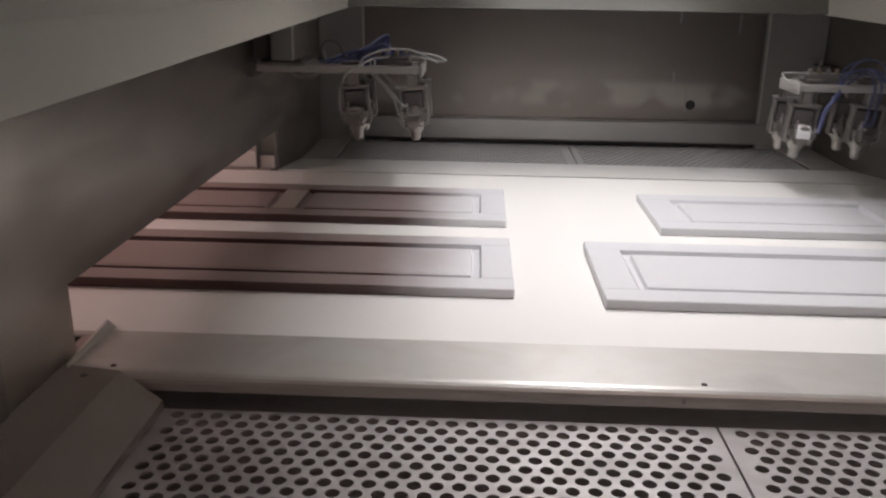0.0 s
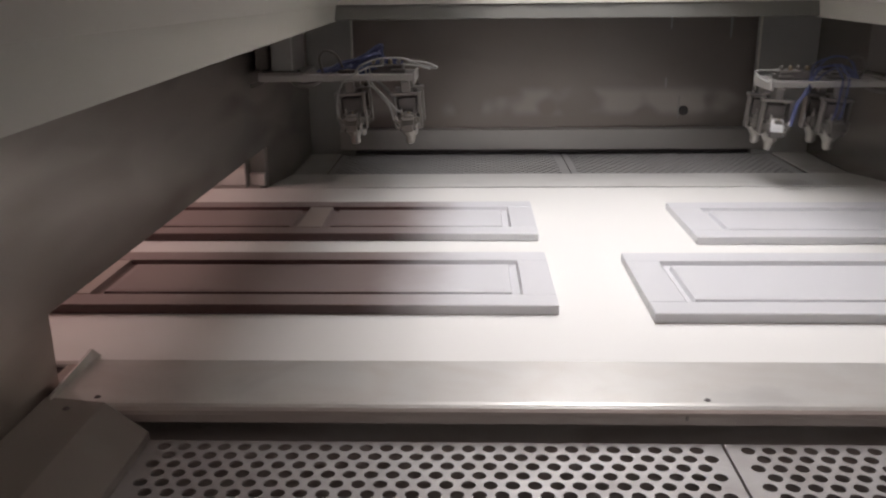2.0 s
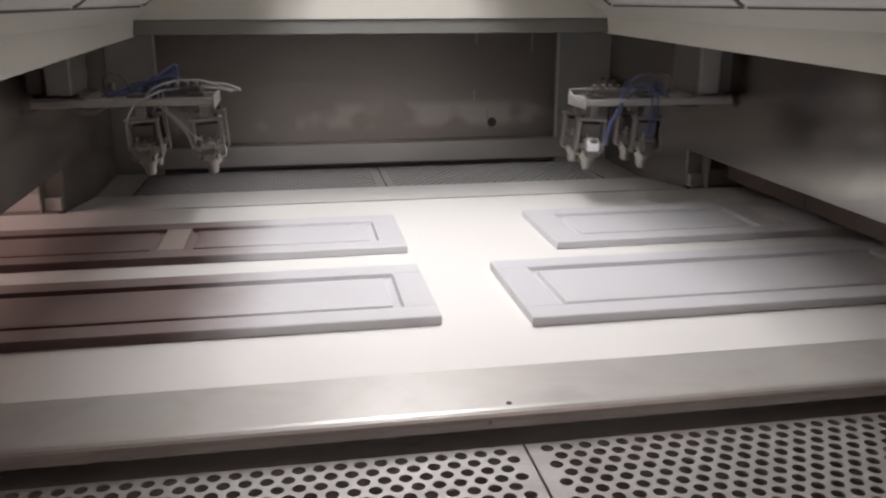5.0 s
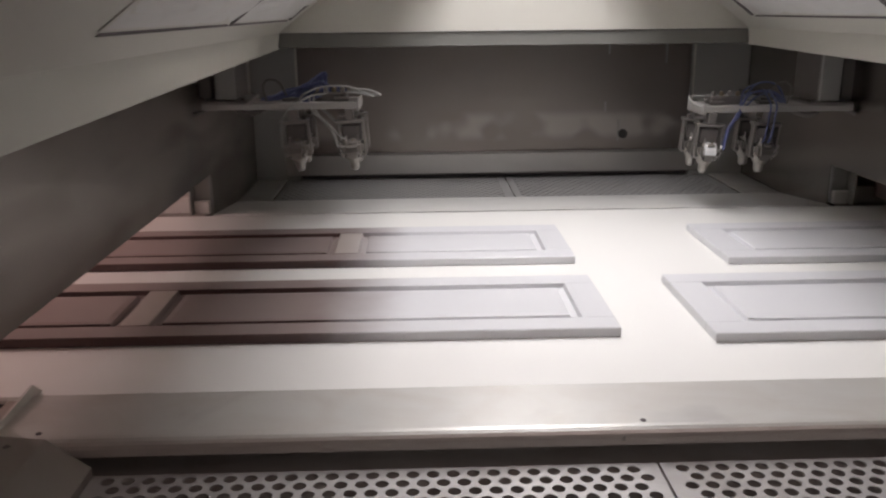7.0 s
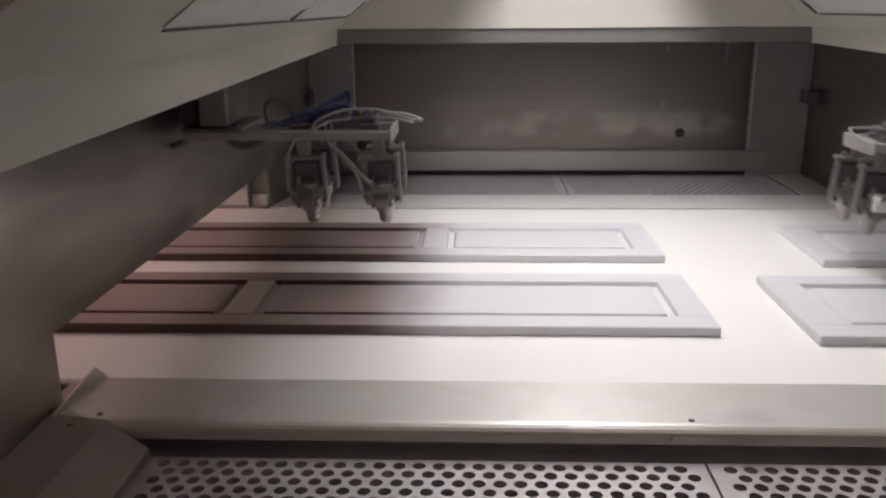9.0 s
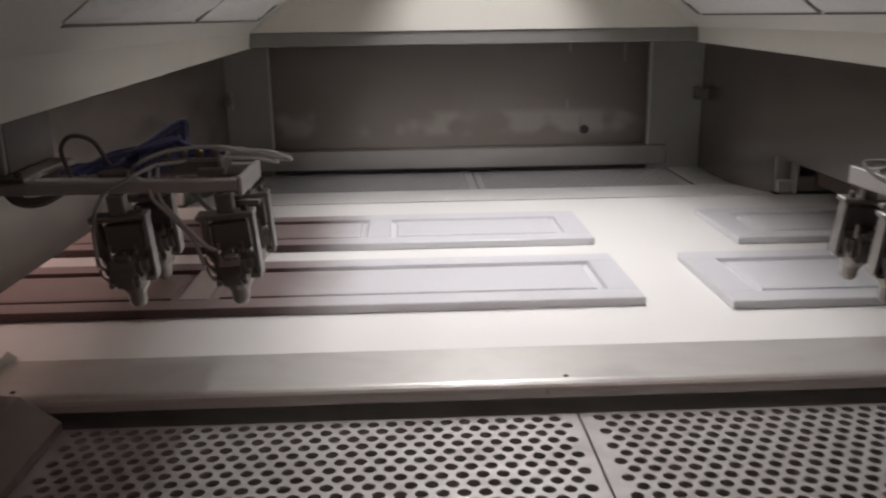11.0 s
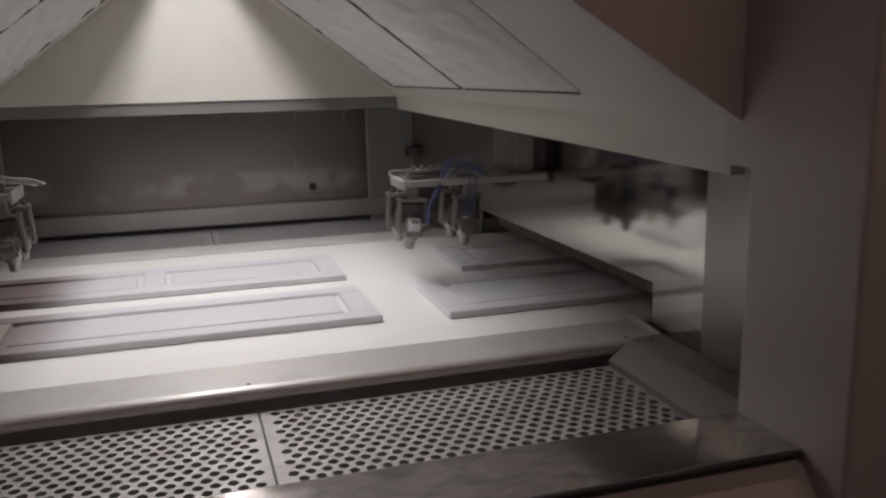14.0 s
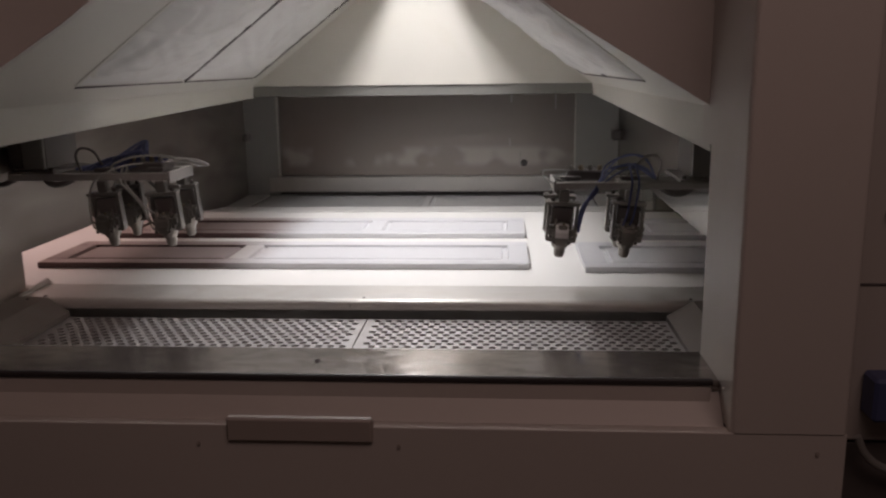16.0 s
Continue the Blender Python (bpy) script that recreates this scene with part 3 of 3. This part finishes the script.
SEAM = 0.042
FRONT_LABEL = "galvanised perforated plate with staggered round holes"
perforated(-0.815, SEAM - 0.002, -2.895, -2.345, PERF_Z, 0.0301, 0.0238, 0.0100, (-0.7820, -2.8386), 27, 21, FRONT_LABEL, PERF)
perforated(SEAM + 0.002, 0.90, -2.895, -2.345, PERF_Z, 0.0301, 0.0238, 0.0100, (0.0745, -2.8386), 26, 21, FRONT_LABEL, PERF)
perforated(-0.855, SEAM - 0.002, -0.434, 0.09, PERF_Z - 0.006, 0.0301, 0.0238, 0.0098, (-0.8287, -0.4126), 28, 21, "paler perforated plate behind the conveyor", PERF_BACK)
perforated(SEAM + 0.002, 0.885, -0.434, 0.09, PERF_Z - 0.006, 0.0301, 0.0238, 0.0098, (0.075, -0.4126), 26, 21, "paler perforated plate behind the conveyor", PERF_BACK)

# guard blocks that close the trough ends at the front
for s, n in ((-1, WL), (1, WR)):
    inner = CX + s * 0.832
    wall = n - s * 0.001
    guard = thing("corner_guard", "grey folded sheet guard with a sloping edge", "guard", "trough corner guards")
    prof = [(inner, 0.853), (inner, 0.868), (inner + s * 0.075, 0.902), (wall, 0.902), (wall, 0.853)]
    bm = prism(prof, -2.867, -2.352)
    for v in bm.verts:                         # the inner end is cut at an angle
        if v.co.y > -2.4:
            v.co.y += 0.045 * min(1.0, abs(v.co.x - inner) / 0.12)
    part("cover", bm, GUARD, guard)
    part("screw", add_lathe(bmesh.new(), [(0.006, 0), (0.002, 0.003)], (n - s * 0.05, -2.345, 0.902), 8), DARK, guard)

# ---------------------------------------------------------------- conveyor
structure("deck_back", prism([(-0.826, BELT_Z - 0.003), (-0.442, 0.852), (-0.436, 0.846), (-0.46, 0.842), (-0.822, 0.86)], WL + 0.001, WR - 0.001, "x"), DECK,
          "pale sheet apron behind the conveyor belt", "apron")
for xa, xb in ((WL + 0.001, -0.857), (0.887, WR - 0.001)):
    structure("deck_side", box((xa, -0.434, 0.846), (xb, -0.046, 0.853), 0.002), STEEL_TRAY, "pale sheet deck beside the rear plates", "deck")
conveyor = thing("conveyor", "wide white conveyor belt running through the booth", "conveyor")
part("belt", box((-2.05, -2.164, BELT_Z - 0.012), (2.05, -0.851, BELT_Z), 0.004), BELT, conveyor, "off-white conveyor belt")
part("bed", box((-2.05, -2.15, BELT_Z - 0.05), (2.05, -0.84, BELT_Z - 0.014)), DARK, conveyor)
tray = thing("front_tray", "pale folded metal tray along the belt's front edge", "tray")
part("top", prism([(-2.166, 0.900), (-2.312, 0.900), (-2.319, 0.8988), (-2.3245, 0.8955), (-2.328, 0.891), (-2.3297, 0.885), (-2.330, 0.873), (-2.322, 0.872), (-2.320, 0.892), (-2.166, 0.893)], WL + 0.012, WR - 0.012, "x"), STEEL_TRAY, tray)
for x in (WL + 0.012, WR - 0.012):
    part("end_lip", prism([(-2.135, 0.894), (-2.166, 0.920), (-2.318, 0.907), (-2.318, 0.894)], x - 0.002, x + 0.002, "x"), STEEL_TRAY, tray)
for x in (-0.901, 0.028, 0.93):
    part("screw", add_lathe(bmesh.new(), [(0.0050, 0), (0.0042, 0.0015), (0.002, 0.0025)], (x, -2.303, 0.900), 10), DARK, tray)
part("nick", box((-0.010, -2.3308, 0.880), (-0.005, -2.3295, 0.888), 0.0005), STEEL_POST, tray)
for x, s in ((WL, -1), (WR, 1)):
    br = thing("slot_bracket", "grey angle bracket at the end of the wall slot", "bracket", "slot brackets")
    part("upright", box((min(x + s * 0.002, x + s * 0.055), -0.815, 0.896), (max(x + s * 0.002, x + s * 0.055), -0.798, 1.030), 0.003), STEEL_POST, br)
    part("flange", box((min(x + s * 0.056, x + s * 0.062), -0.86, 0.896), (max(x + s * 0.056, x + s * 0.062), -0.80, 1.030), 0.002), STEEL_POST, br)
    guide = thing("side_guide", "pale folded guide strip along the belt's rear edge", "guide", "belt side guides")
    part("strip", box((min(x + s * 0.063, x + s * 1.0), -0.830, 0.897), (max(x + s * 0.063, x + s * 1.0), -0.812, 0.950), 0.003), STEEL_TRAY, guide)
    part("foot", box((min(x + s * 0.004, x + s * 0.054), -0.838, 0.897), (max(x + s * 0.004, x + s * 0.054), -0.818, 0.940), 0.003), STEEL_TRAY, guide)

# added unseen tunnels round the belt ends: hold in the infeed light, darken the outfeed
for n, xa, xb in (("infeed_tunnel", -2.2, WL - 0.031), ("outfeed_tunnel", WR + 0.031, 2.2)):
    tn = structure(n, box((xa, -0.60, 0.5), (xb, -0.57, 1.9)), CREAM_OUT if xa < 0 else LATCH, "added closed tunnel over the conveyor to contain light", "tunnel")
    M = CREAM_OUT if xa < 0 else LATCH
    part("front", box((xa, -2.50, 0.5), (xb, -2.47, 1.9)), M, tn)
    part("lid", box((xa, -2.50, 1.9), (xb, -0.57, 1.93)), M, tn)
    e0, e1 = (xa - 0.03, xa) if xa < 0 else (xb, xb + 0.03)
    part("end", box((e0, -2.50, 0.5), (e1, -0.57, 1.93)), M, tn)
    part("base", box((xa, -2.47, 0.5), (xb, -0.60, 0.52)), DARK, tn)
    if xa > 0:
        for k in range(16):                     # added strips stand in for the darkness past the slot
            y = -2.45 + k * 0.115
            part("strip", box((xa + 0.105 + 0.004 * (k % 2), y, 0.921), (xa + 0.108 + 0.004 * (k % 2), y + 0.118, 1.30), 0.001), LIP, tn, "added dark brown strip across the outfeed passage")


# ---------------------------------------------------------------- cabinet doors on the belt
def ring_panel(x0, x1, y0, y1, z):
    """A raised field set into the door: sloping moulding, groove and field."""
    steps = [(0.0, -0.0005), (0.003, -0.0100), (0.018, -0.0140), (0.0215, -0.0035), (0.034, -0.0020)]
    bm = bmesh.new()
    rings = []
    for d, h in steps:
        rings.append([bm.verts.new((x, y, z + h)) for x, y in ((x0 + d, y0 + d), (x1 - d, y0 + d), (x1 - d, y1 - d), (x0 + d, y1 - d))])
    for a, b in zip(rings, rings[1:]):
        for k in range(4):
            bm.faces.new((a[k], a[(k + 1) % 4], b[(k + 1) % 4], b[k]))
    bm.faces.new(rings[-1])
    low = [bm.verts.new((v.co.x, v.co.y, z - 0.016)) for v in rings[0]]
    for k in range(4):
        bm.faces.new((rings[0][(k + 1) % 4], rings[0][k], low[k], low[(k + 1) % 4]))
    bm.faces.new(low[::-1])
    return bm


def cabinet_door(length, depth, rail_at, x, y, label, end=0.066):
    """A door lying on the belt; its local x runs from the left end, its local y from the front edge."""
    T, st, b = 0.020, 0.062, 0.002
    d = thing("cabinet_door", label, "door", "cabinet doors on the belt", (x, y, BELT_Z + 0.0005))
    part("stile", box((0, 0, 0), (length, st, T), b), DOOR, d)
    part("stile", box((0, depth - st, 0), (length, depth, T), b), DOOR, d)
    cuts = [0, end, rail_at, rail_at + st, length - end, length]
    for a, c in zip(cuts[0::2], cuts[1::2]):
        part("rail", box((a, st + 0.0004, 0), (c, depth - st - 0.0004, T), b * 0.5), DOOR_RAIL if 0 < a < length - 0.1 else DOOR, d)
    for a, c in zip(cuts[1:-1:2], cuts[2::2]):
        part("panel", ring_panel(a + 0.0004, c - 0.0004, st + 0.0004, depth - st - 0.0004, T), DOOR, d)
    return d


SPEED = 0.0471
DOORS = [
    (cabinet_door(1.625, 0.345, 0.625, 0, 0, "long panelled cabinet door, brown turning white along the belt"), -0.252 - 1.625, -1.945),
    (cabinet_door(1.615, 0.330, 1.00, 0, 0, "narrow panelled cabinet door, brown turning white along the belt"), -0.253 - 1.615, -1.446),
    (cabinet_door(1.625, 0.378, 0.95, 0, 0, "wide cabinet door with raised panels, freshly sprayed white", 0.073), -0.079, -1.986),
    (cabinet_door(1.615, 0.345, 0.60, 0, 0, "cabinet door with raised panels, freshly sprayed white, on the belt", 0.078), 0.126, -1.478),
]


# ---------------------------------------------------------------- spray arms
def spray_gun(parent, x, y, z, s, tilt, lid):
    """Nozzle tip at (x, y, z); an open yoke hangs from the bar and holds the tapering gun body."""
    m = pose(x, y, z + 0.12, 5, tilt, 0) @ Matrix.Translation((0, 0, -0.12))

    def put(name, bm, material, up, label="", smooth=False):
        bmesh.ops.transform(bm, matrix=m, verts=bm.verts)
        return part(name, bm, material, up, label, smooth)
    w = 0.038
    bm = bmesh.new()
    add_lathe(bm, [(0.016, 0.026), (0.022, 0.034), (0.029, 0.050), (0.033, 0.066), (0.033, 0.084), (0.025, 0.091), (0.015, 0.096), (0.010, 0.100)], (0, 0, 0), 12)
    add_box(bm, (-0.034, -0.034, 0.058), (0.034, 0.030, 0.094), 0.009, 2)
    add_box(bm, (-0.024, -0.044, 0.044), (0.020, -0.022, 0.078), 0.008, 2)
    add_box(bm, (-0.012, -0.040, 0.084), (0.016, 0.012, 0.098), 0.005)
    gun = put("spray_gun", bm, GUN, parent, "grimy steel automatic spray gun", False)
    put("valve_block", box((-0.029, -0.006, 0.090), (0.029, 0.028, 0.141), 0.004), CARR, gun, "dark valve block")
    put("lid", prism([(-0.047, 0.066), (-0.044, 0.080), (-0.034, 0.096), (-0.022, 0.100), (-0.022, 0.066)], -0.017, 0.017, "x"), WHITE_LID if lid else GUN, gun, "white lid added for the gun's bright glint" if lid else "")
    cap = add_lathe(bmesh.new(), [(0.004, -0.001), (0.010, 0.001), (0.0138, 0.006), (0.0150, 0.014), (0.0152, 0.024), (0.0185, 0.029), (0.0185, 0.036)], (0, 0, 0), 14)
    put("nozzle", cap, GUN, gun, "rounded air cap", True)
    for k, (px, py, top, r) in enumerate(((-0.017, -0.024, 0.112, 0.0058), (0.004, -0.030, 0.104, 0.0052), (0.019, -0.018, 0.110, 0.0056))):
        put("knob", add_lathe(bmesh.new(), [(r, 0.088), (r, top - 0.014), (r * 0.62, top - 0.010), (r * 0.62, top)], (px, py, 0), 8), (ALU, BRASS, CARR)[k], gun)
    fit = bmesh.new()
    for zz in (0.058, 0.076):
        add_tube(fit, [(s * 0.014, -0.022, zz), (s * 0.032, -0.026, zz + 0.003), (s * 0.039, -0.022, zz + 0.016)], 0.0050, 8, 4)
    put("fitting", fit, ALU, gun)
    for q in (-1, 1):
        put("screw", add_lathe(bmesh.new(), [(0.0045, 0.0), (0.0045, 0.006), (0.003, 0.008)], (q * 0.020, -0.044, 0.050), 8), CARR, gun)
    yoke = bmesh.new()
    for q in (-1, 1):
        add_box(yoke, (q * w - 0.0035, -0.013, 0.050), (q * w + 0.0035, 0.013, 0.150), 0.0012)
        add_box(yoke, (min(q * 0.020, q * w), -0.015, 0.046), (max(q * 0.020, q * w) + 0.002, 0.012, 0.054), 0.0012)
    add_box(yoke, (-w - 0.009, -0.016, 0.147), (w + 0.005, 0.016, 0.156), 0.0015)
    put("yoke", yoke, ALU, gun, "grey aluminium yoke")
    put("hanger", box((-0.013, -0.012, 0.156), (0.013, 0.012, 0.188), 0.002), ALU, gun)
    put("bolt", add_lathe(bmesh.new(), [(0.006, 0.0), (0.006, 0.008), (0.004, 0.010)], (-s * 0.028, 0.0, 0.156), 6), CARR, gun)
    return gun


def spray_arm(s, x0, dz, blue_at, tilt, gap, pitch):
    arm = thing("spray_arm", "oversprayed reciprocating arm with four spray guns and hoses", "spray arm", "reciprocating spray arms")
    X = lambda d: s * (x0 + d)
    def bx(d0, d1, y0, y1, z0, z1, b=0.002):
        return box((min(X(d0), X(d1)), y0, z0 + dz), (max(X(d0), X(d1)), y1, z1 + dz), b)
    for y in (0.0, gap):
        part("bar", bx(-0.018, 0.437, y - 0.012, y + 0.012, 1.238, 1.257), WHITE, arm, "pale oversprayed square bar")
    part("end_plate", bx(-0.026, -0.0185, -0.016, gap + 0.014, 1.230, 1.262), WHITE, arm, "white end plate")
    part("cross_bar", bx(0.150, 0.175, 0.0125, gap - 0.0125, 1.236, 1.253), ALU, arm)
    part("cross_bar", bx(0.395, 0.42, 0.0125, gap - 0.0125, 1.236, 1.253), ALU, arm)
    for y in (0.0, gap):
        for d in (0.0, pitch):
            spray_gun(arm, X(d), y, 1.050 + dz, s, tilt, blue_at == "arc" and d == 0 and y == 0)
    # side clip on the gun nearest the belt's middle
    part("clip", bx(-0.052, -0.020, -0.020, -0.006, 1.218, 1.226, 0.001), ALU, arm)
    mani = part("manifold", bx(0.015, 0.115, 0.04, gap - 0.02, 1.256, 1.282, 0.004), CARR, arm, "grimy air manifold")
    for k in range(4):
        part("port", add_lathe(bmesh.new(), [(0.007, 0), (0.007, 0.010), (0.0045, 0.014)], (X(0.027 + 0.025 * k), 0.06, 1.282 + dz), 8), BRASS if k % 2 else ALU, mani)
    part("valve", bx(0.155, 0.205, 0.020, 0.05, 1.258, 1.268, 0.003), CARR, arm)
    part("valve", bx(0.005, 0.050, 0.016, 0.034, 1.258, 1.270, 0.003), CARR, arm)
    # carriage that runs on the hidden rail above the eaves beam
    part("foot_plate", bx(0.305, 0.438, -0.008, 0.205, 1.2555, 1.2645, 0.002), ALU, arm, "grey foot plate of the carriage")
    car = part("carriage", bx(0.338, 0.402, 0.02, 0.20, 1.265, 1.78, 0.004), CARR, arm, "dark reciprocator carriage")
    part("face_plate", bx(0.338, 0.400, 0.008, 0.0195, 1.266, 1.70, 0.002), STEEL_POST, car)
    part("wing", bx(0.41, 0.455, 0.03, 0.20, 1.266, 1.40, 0.005), CARR, car)
    for d in (0.318, 0.428):
        part("bolt", add_lathe(bmesh.new(), [(0.006, 0), (0.006, 0.006), (0.003, 0.008)], (X(d), 0.004, 1.2645 + dz), 6), CARR, arm)
    # hoses
    P = lambda d, y, z: (X(d), y, z + dz)
    if blue_at == "peak":
        part("hose", add_tube(bmesh.new(), [P(0.155, 0.03, 1.257), P(0.135, 0.0, 1.282), P(0.085, 0.02, 1.300), P(0.02, 0.05, 1.300), P(-0.012, 0.09, 1.288), P(-0.050, 0.11, 1.282), P(-0.084, 0.13, 1.266), P(-0.062, 0.15, 1.263), P(0.01, 0.16, 1.282)], 0.0030), CLEAR, arm, "milky air hose")
        part("hose", add_tube(bmesh.new(), [P(0.115, 0.02, 1.277), P(0.04, 0.06, 1.279), P(-0.02, 0.10, 1.273), P(-0.062, 0.13, 1.260), P(-0.03, 0.17, 1.266), P(0.04, 0.18, 1.276)], 0.0026), CLEAR, arm, "milky air hose")
    else:
        part("hose", add_tube(bmesh.new(), [P(0.20, 0.06, 1.276), P(0.12, 0.06, 1.280), P(0.03, 0.06, 1.281), P(-0.042, 0.055, 1.283), P(-0.052, 0.045, 1.276), P(-0.036, 0.02, 1.258), P(0.012, -0.012, 1.240)], 0.0032), CLEAR, arm, "milky air hose")
        part("hose", add_tube(bmesh.new(), [P(0.18, 0.07, 1.270), P(0.10, 0.07, 1.272), P(0.02, 0.075, 1.270), P(-0.022, 0.06, 1.264), P(0.0, 0.03, 1.256)], 0.0028), CLEAR, arm, "milky air hose")
    for d, y in ((0.0, 0.0), (0.0, gap), (pitch, 0.0), (pitch, gap)):
        if d == 0:
            lines = ([P(0.125, y + 0.03, 1.270), P(0.112, y - 0.018, 1.236), P(0.080, y - 0.030, 1.205), P(0.052, y - 0.032, 1.170), P(0.039, y - 0.024, 1.125)],
                     [P(0.112, y + 0.03, 1.270), P(0.100, y - 0.016, 1.232), P(0.068, y - 0.034, 1.200), P(0.036, y - 0.038, 1.165), P(0.018, y - 0.030, 1.150)])
        else:
            lines = ([P(d - 0.05, y + 0.04, 1.275), P(d - 0.030, y - 0.016, 1.268), P(d + 0.018, y - 0.020, 1.240), P(d + 0.040, y - 0.018, 1.190), P(d + 0.038, y - 0.022, 1.125)],)
        for pts in (lines if blue_at == "peak" else ()):
            part("hose", add_tube(bmesh.new(), pts, 0.0031), CLEAR, arm)
    for a, r in ((0.300, 0.0085), (0.468, 0.0075)):
        part("hose", add_tube(bmesh.new(), [P(a + 0.040, 0.01, 1.240), P(a + 0.022, -0.002, 1.230), P(a, -0.004, 1.226), P(a - 0.022, -0.002, 1.230), P(a - 0.040, 0.01, 1.240)], r), CARR, arm, "dark sagging hose")
    part("hose", add_tube(bmesh.new(), [P(0.255, 0.05, 1.256), P(0.262, 0.04, 1.300), P(0.245, 0.04, 1.322), P(0.215, 0.05, 1.312), P(0.195, 0.06, 1.270)], 0.0035), CARR, arm)
    # blue tube bundle
    rnd = random.Random(5 + s)
    for k in range(11 if blue_at == "peak" else 6):
        j = lambda a: rnd.uniform(-a, a)
        if blue_at == "peak":
            pts = [P(0.245 + j(.03), 0.08 + j(.04), 1.262 + j(.004)), P(0.195 + j(.02), 0.08 + j(.04), 1.276 + j(.008)), P(0.135 + j(.015), 0.08 + j(.035), 1.294 + j(.012)),
                   P(0.088 + j(.012), 0.08 + j(.025), 1.326 + j(.020)), P(0.080 + j(.01), 0.08 + j(.02), 1.296 + j(.012)), P(0.035 + j(.02), 0.08 + j(.03), 1.286 + j(.01))]
        else:
            h = 1.0 if k < 2 else rnd.uniform(0.25, 0.8)
            pts = [P(0.038 + j(.003), -0.026 + j(.004), 1.130 + j(.01)), P(0.052 + j(.004), -0.026 + j(.006), 1.190 + j(.008)), P(0.085 + j(.006), -0.014 + j(.008), 1.238 + j(.006)), P(0.125 + j(.010), 0.05 + j(.03), 1.262 + 0.034 * h + j(.004)),
                   P(0.175 + j(.010), 0.07 + j(.03), 1.266 + 0.056 * h + j(.004)), P(0.222 + j(.010), 0.07 + j(.03), 1.264 + 0.044 * h + j(.004)), P(0.245 + j(.012), 0.06 + j(.02), 1.257)]
        part("blue_tube", add_tube(bmesh.new(), pts, (0.0034 if blue_at == "peak" else 0.0027)), BLUE, arm, "blue plastic air tube")
    if blue_at == "arc":                        # two tubes that drop from the arch to the outer guns
        for a in (0.178, 0.196):
            part("blue_tube", add_tube(bmesh.new(), [P(a, 0.05, 1.300), P(a + 0.002, -0.012, 1.262), P(a - 0.002, -0.020, 1.225), P(a - 0.012, -0.028, 1.170), P(a - 0.022, -0.030, 1.145)], 0.0028), BLUE, arm)
    if blue_at == "peak":                       # a sheet of blue film tucked among the tubes
        wrap = bmesh.new()
        prev = None
        for k in range(15):
            u = k / 14
            a = wrap.verts.new(P(0.215 - 0.15 * u, 0.045 + 0.02 * math.sin(7 * u), 1.262 + 0.008 * math.sin(9 * u)))
            b = wrap.verts.new(P(0.205 - 0.130 * u, 0.09 + 0.02 * math.sin(9 * u + 1), 1.270 + 0.068 * max(0.0, 1 - abs(u - 0.90) / 0.90) ** 1.5 + 0.004 * math.sin(21 * u)))
            if prev:
                wrap.faces.new((prev[0], a, b, prev[1]))
            prev = (a, b)
        bmesh.ops.solidify(wrap, geom=wrap.faces, thickness=0.003)
        part("wrap", wrap, NAVY, arm, "crumpled blue plastic wrap")
    return arm


ARM_L = spray_arm(-1, 0.516, 0.0, "peak", -4, 0.15, 0.165)
ARM_R = spray_arm(1, 0.577, -0.030, "arc", 4, 0.13, 0.174)

# ---------------------------------------------------------------- beside the machine
cab = thing("neighbour_machine", "brown-beige sheet cabinet beside the booth post", "machine")
part("body", box((WR + 0.032, -2.58, 0.62), (2.6, -2.505, 2.6), 0.006), CREAM_OUT, cab)
part("seam", box((1.10, -2.583, 1.015), (2.59, -2.579, 1.020)), DARK, cab)
part("handle", box((1.30, -2.60, 1.180), (1.38, -2.581, 1.195), 0.003), DARK, cab)
part("box", box((1.282, -2.66, 0.70), (1.60, -2.582, 0.808), 0.008), NAVY, cab, "dark navy terminal box")
part("base", box((WR + 0.032, -2.57, 0.0), (2.6, -2.52, 0.61)), CARR, cab)
rail = thing("hand_rail", "grey bent tube rail beside the machine", "rail")
part("tube", add_tube(bmesh.new(), [(1.268, -2.62, 0.65), (1.29, -2.62, 0.605), (1.335, -2.62, 0.57), (1.42, -2.62, 0.555), (1.60, -2.62, 0.55)], 0.010, 10), STEEL_POST, rail)
part("post", box((1.44, -2.63, 0.0), (1.46, -2.61, 0.55), 0.003), STEEL_POST, rail)

# ---------------------------------------------------------------- what moves
PERIOD, START = 2.50, 0.48
STROKE = [(0.0, .668), (.12, .79), (.22, .88), (.32, .96), (.42, 1.0), (.52, 1.0), (.62, .946), (.72, .858), (.82, .764), (.92, .649), (1.02, .547), (1.12, .439), (1.22, .338),
          (1.32, .236), (1.42, .142), (1.52, .061), (1.62, .014), (1.72, 0.0), (1.82, .02), (1.92, .081), (2.01, .17), (2.11, .257), (2.21, .35), (2.31, .466), (2.41, .565), (2.50, .668)]


def stroke(t):
    """How far the arms have come forward at t, from 0 at the back to 1 at the front."""
    u = (t - START) % PERIOD
    for (a, p), (b, q) in zip(STROKE, STROKE[1:]):
        if a <= u <= b:
            return p + (q - p) * (u - a) / (b - a)
    return STROKE[-1][1]


def motions():
    for door, x, y in DOORS:
        walk(door, [(k * 0.5, pose(x + SPEED * k * 0.5, y, BELT_Z + 0.0005)) for k in range(33)])
    for arm, far, near in ((ARM_L, -0.85, -2.32), (ARM_R, -0.82, -2.32)):
        walk(arm, [(k * 0.1, pose(0, far + (near - far) * stroke(k * 0.1), 0)) for k in range(161)])


motions()
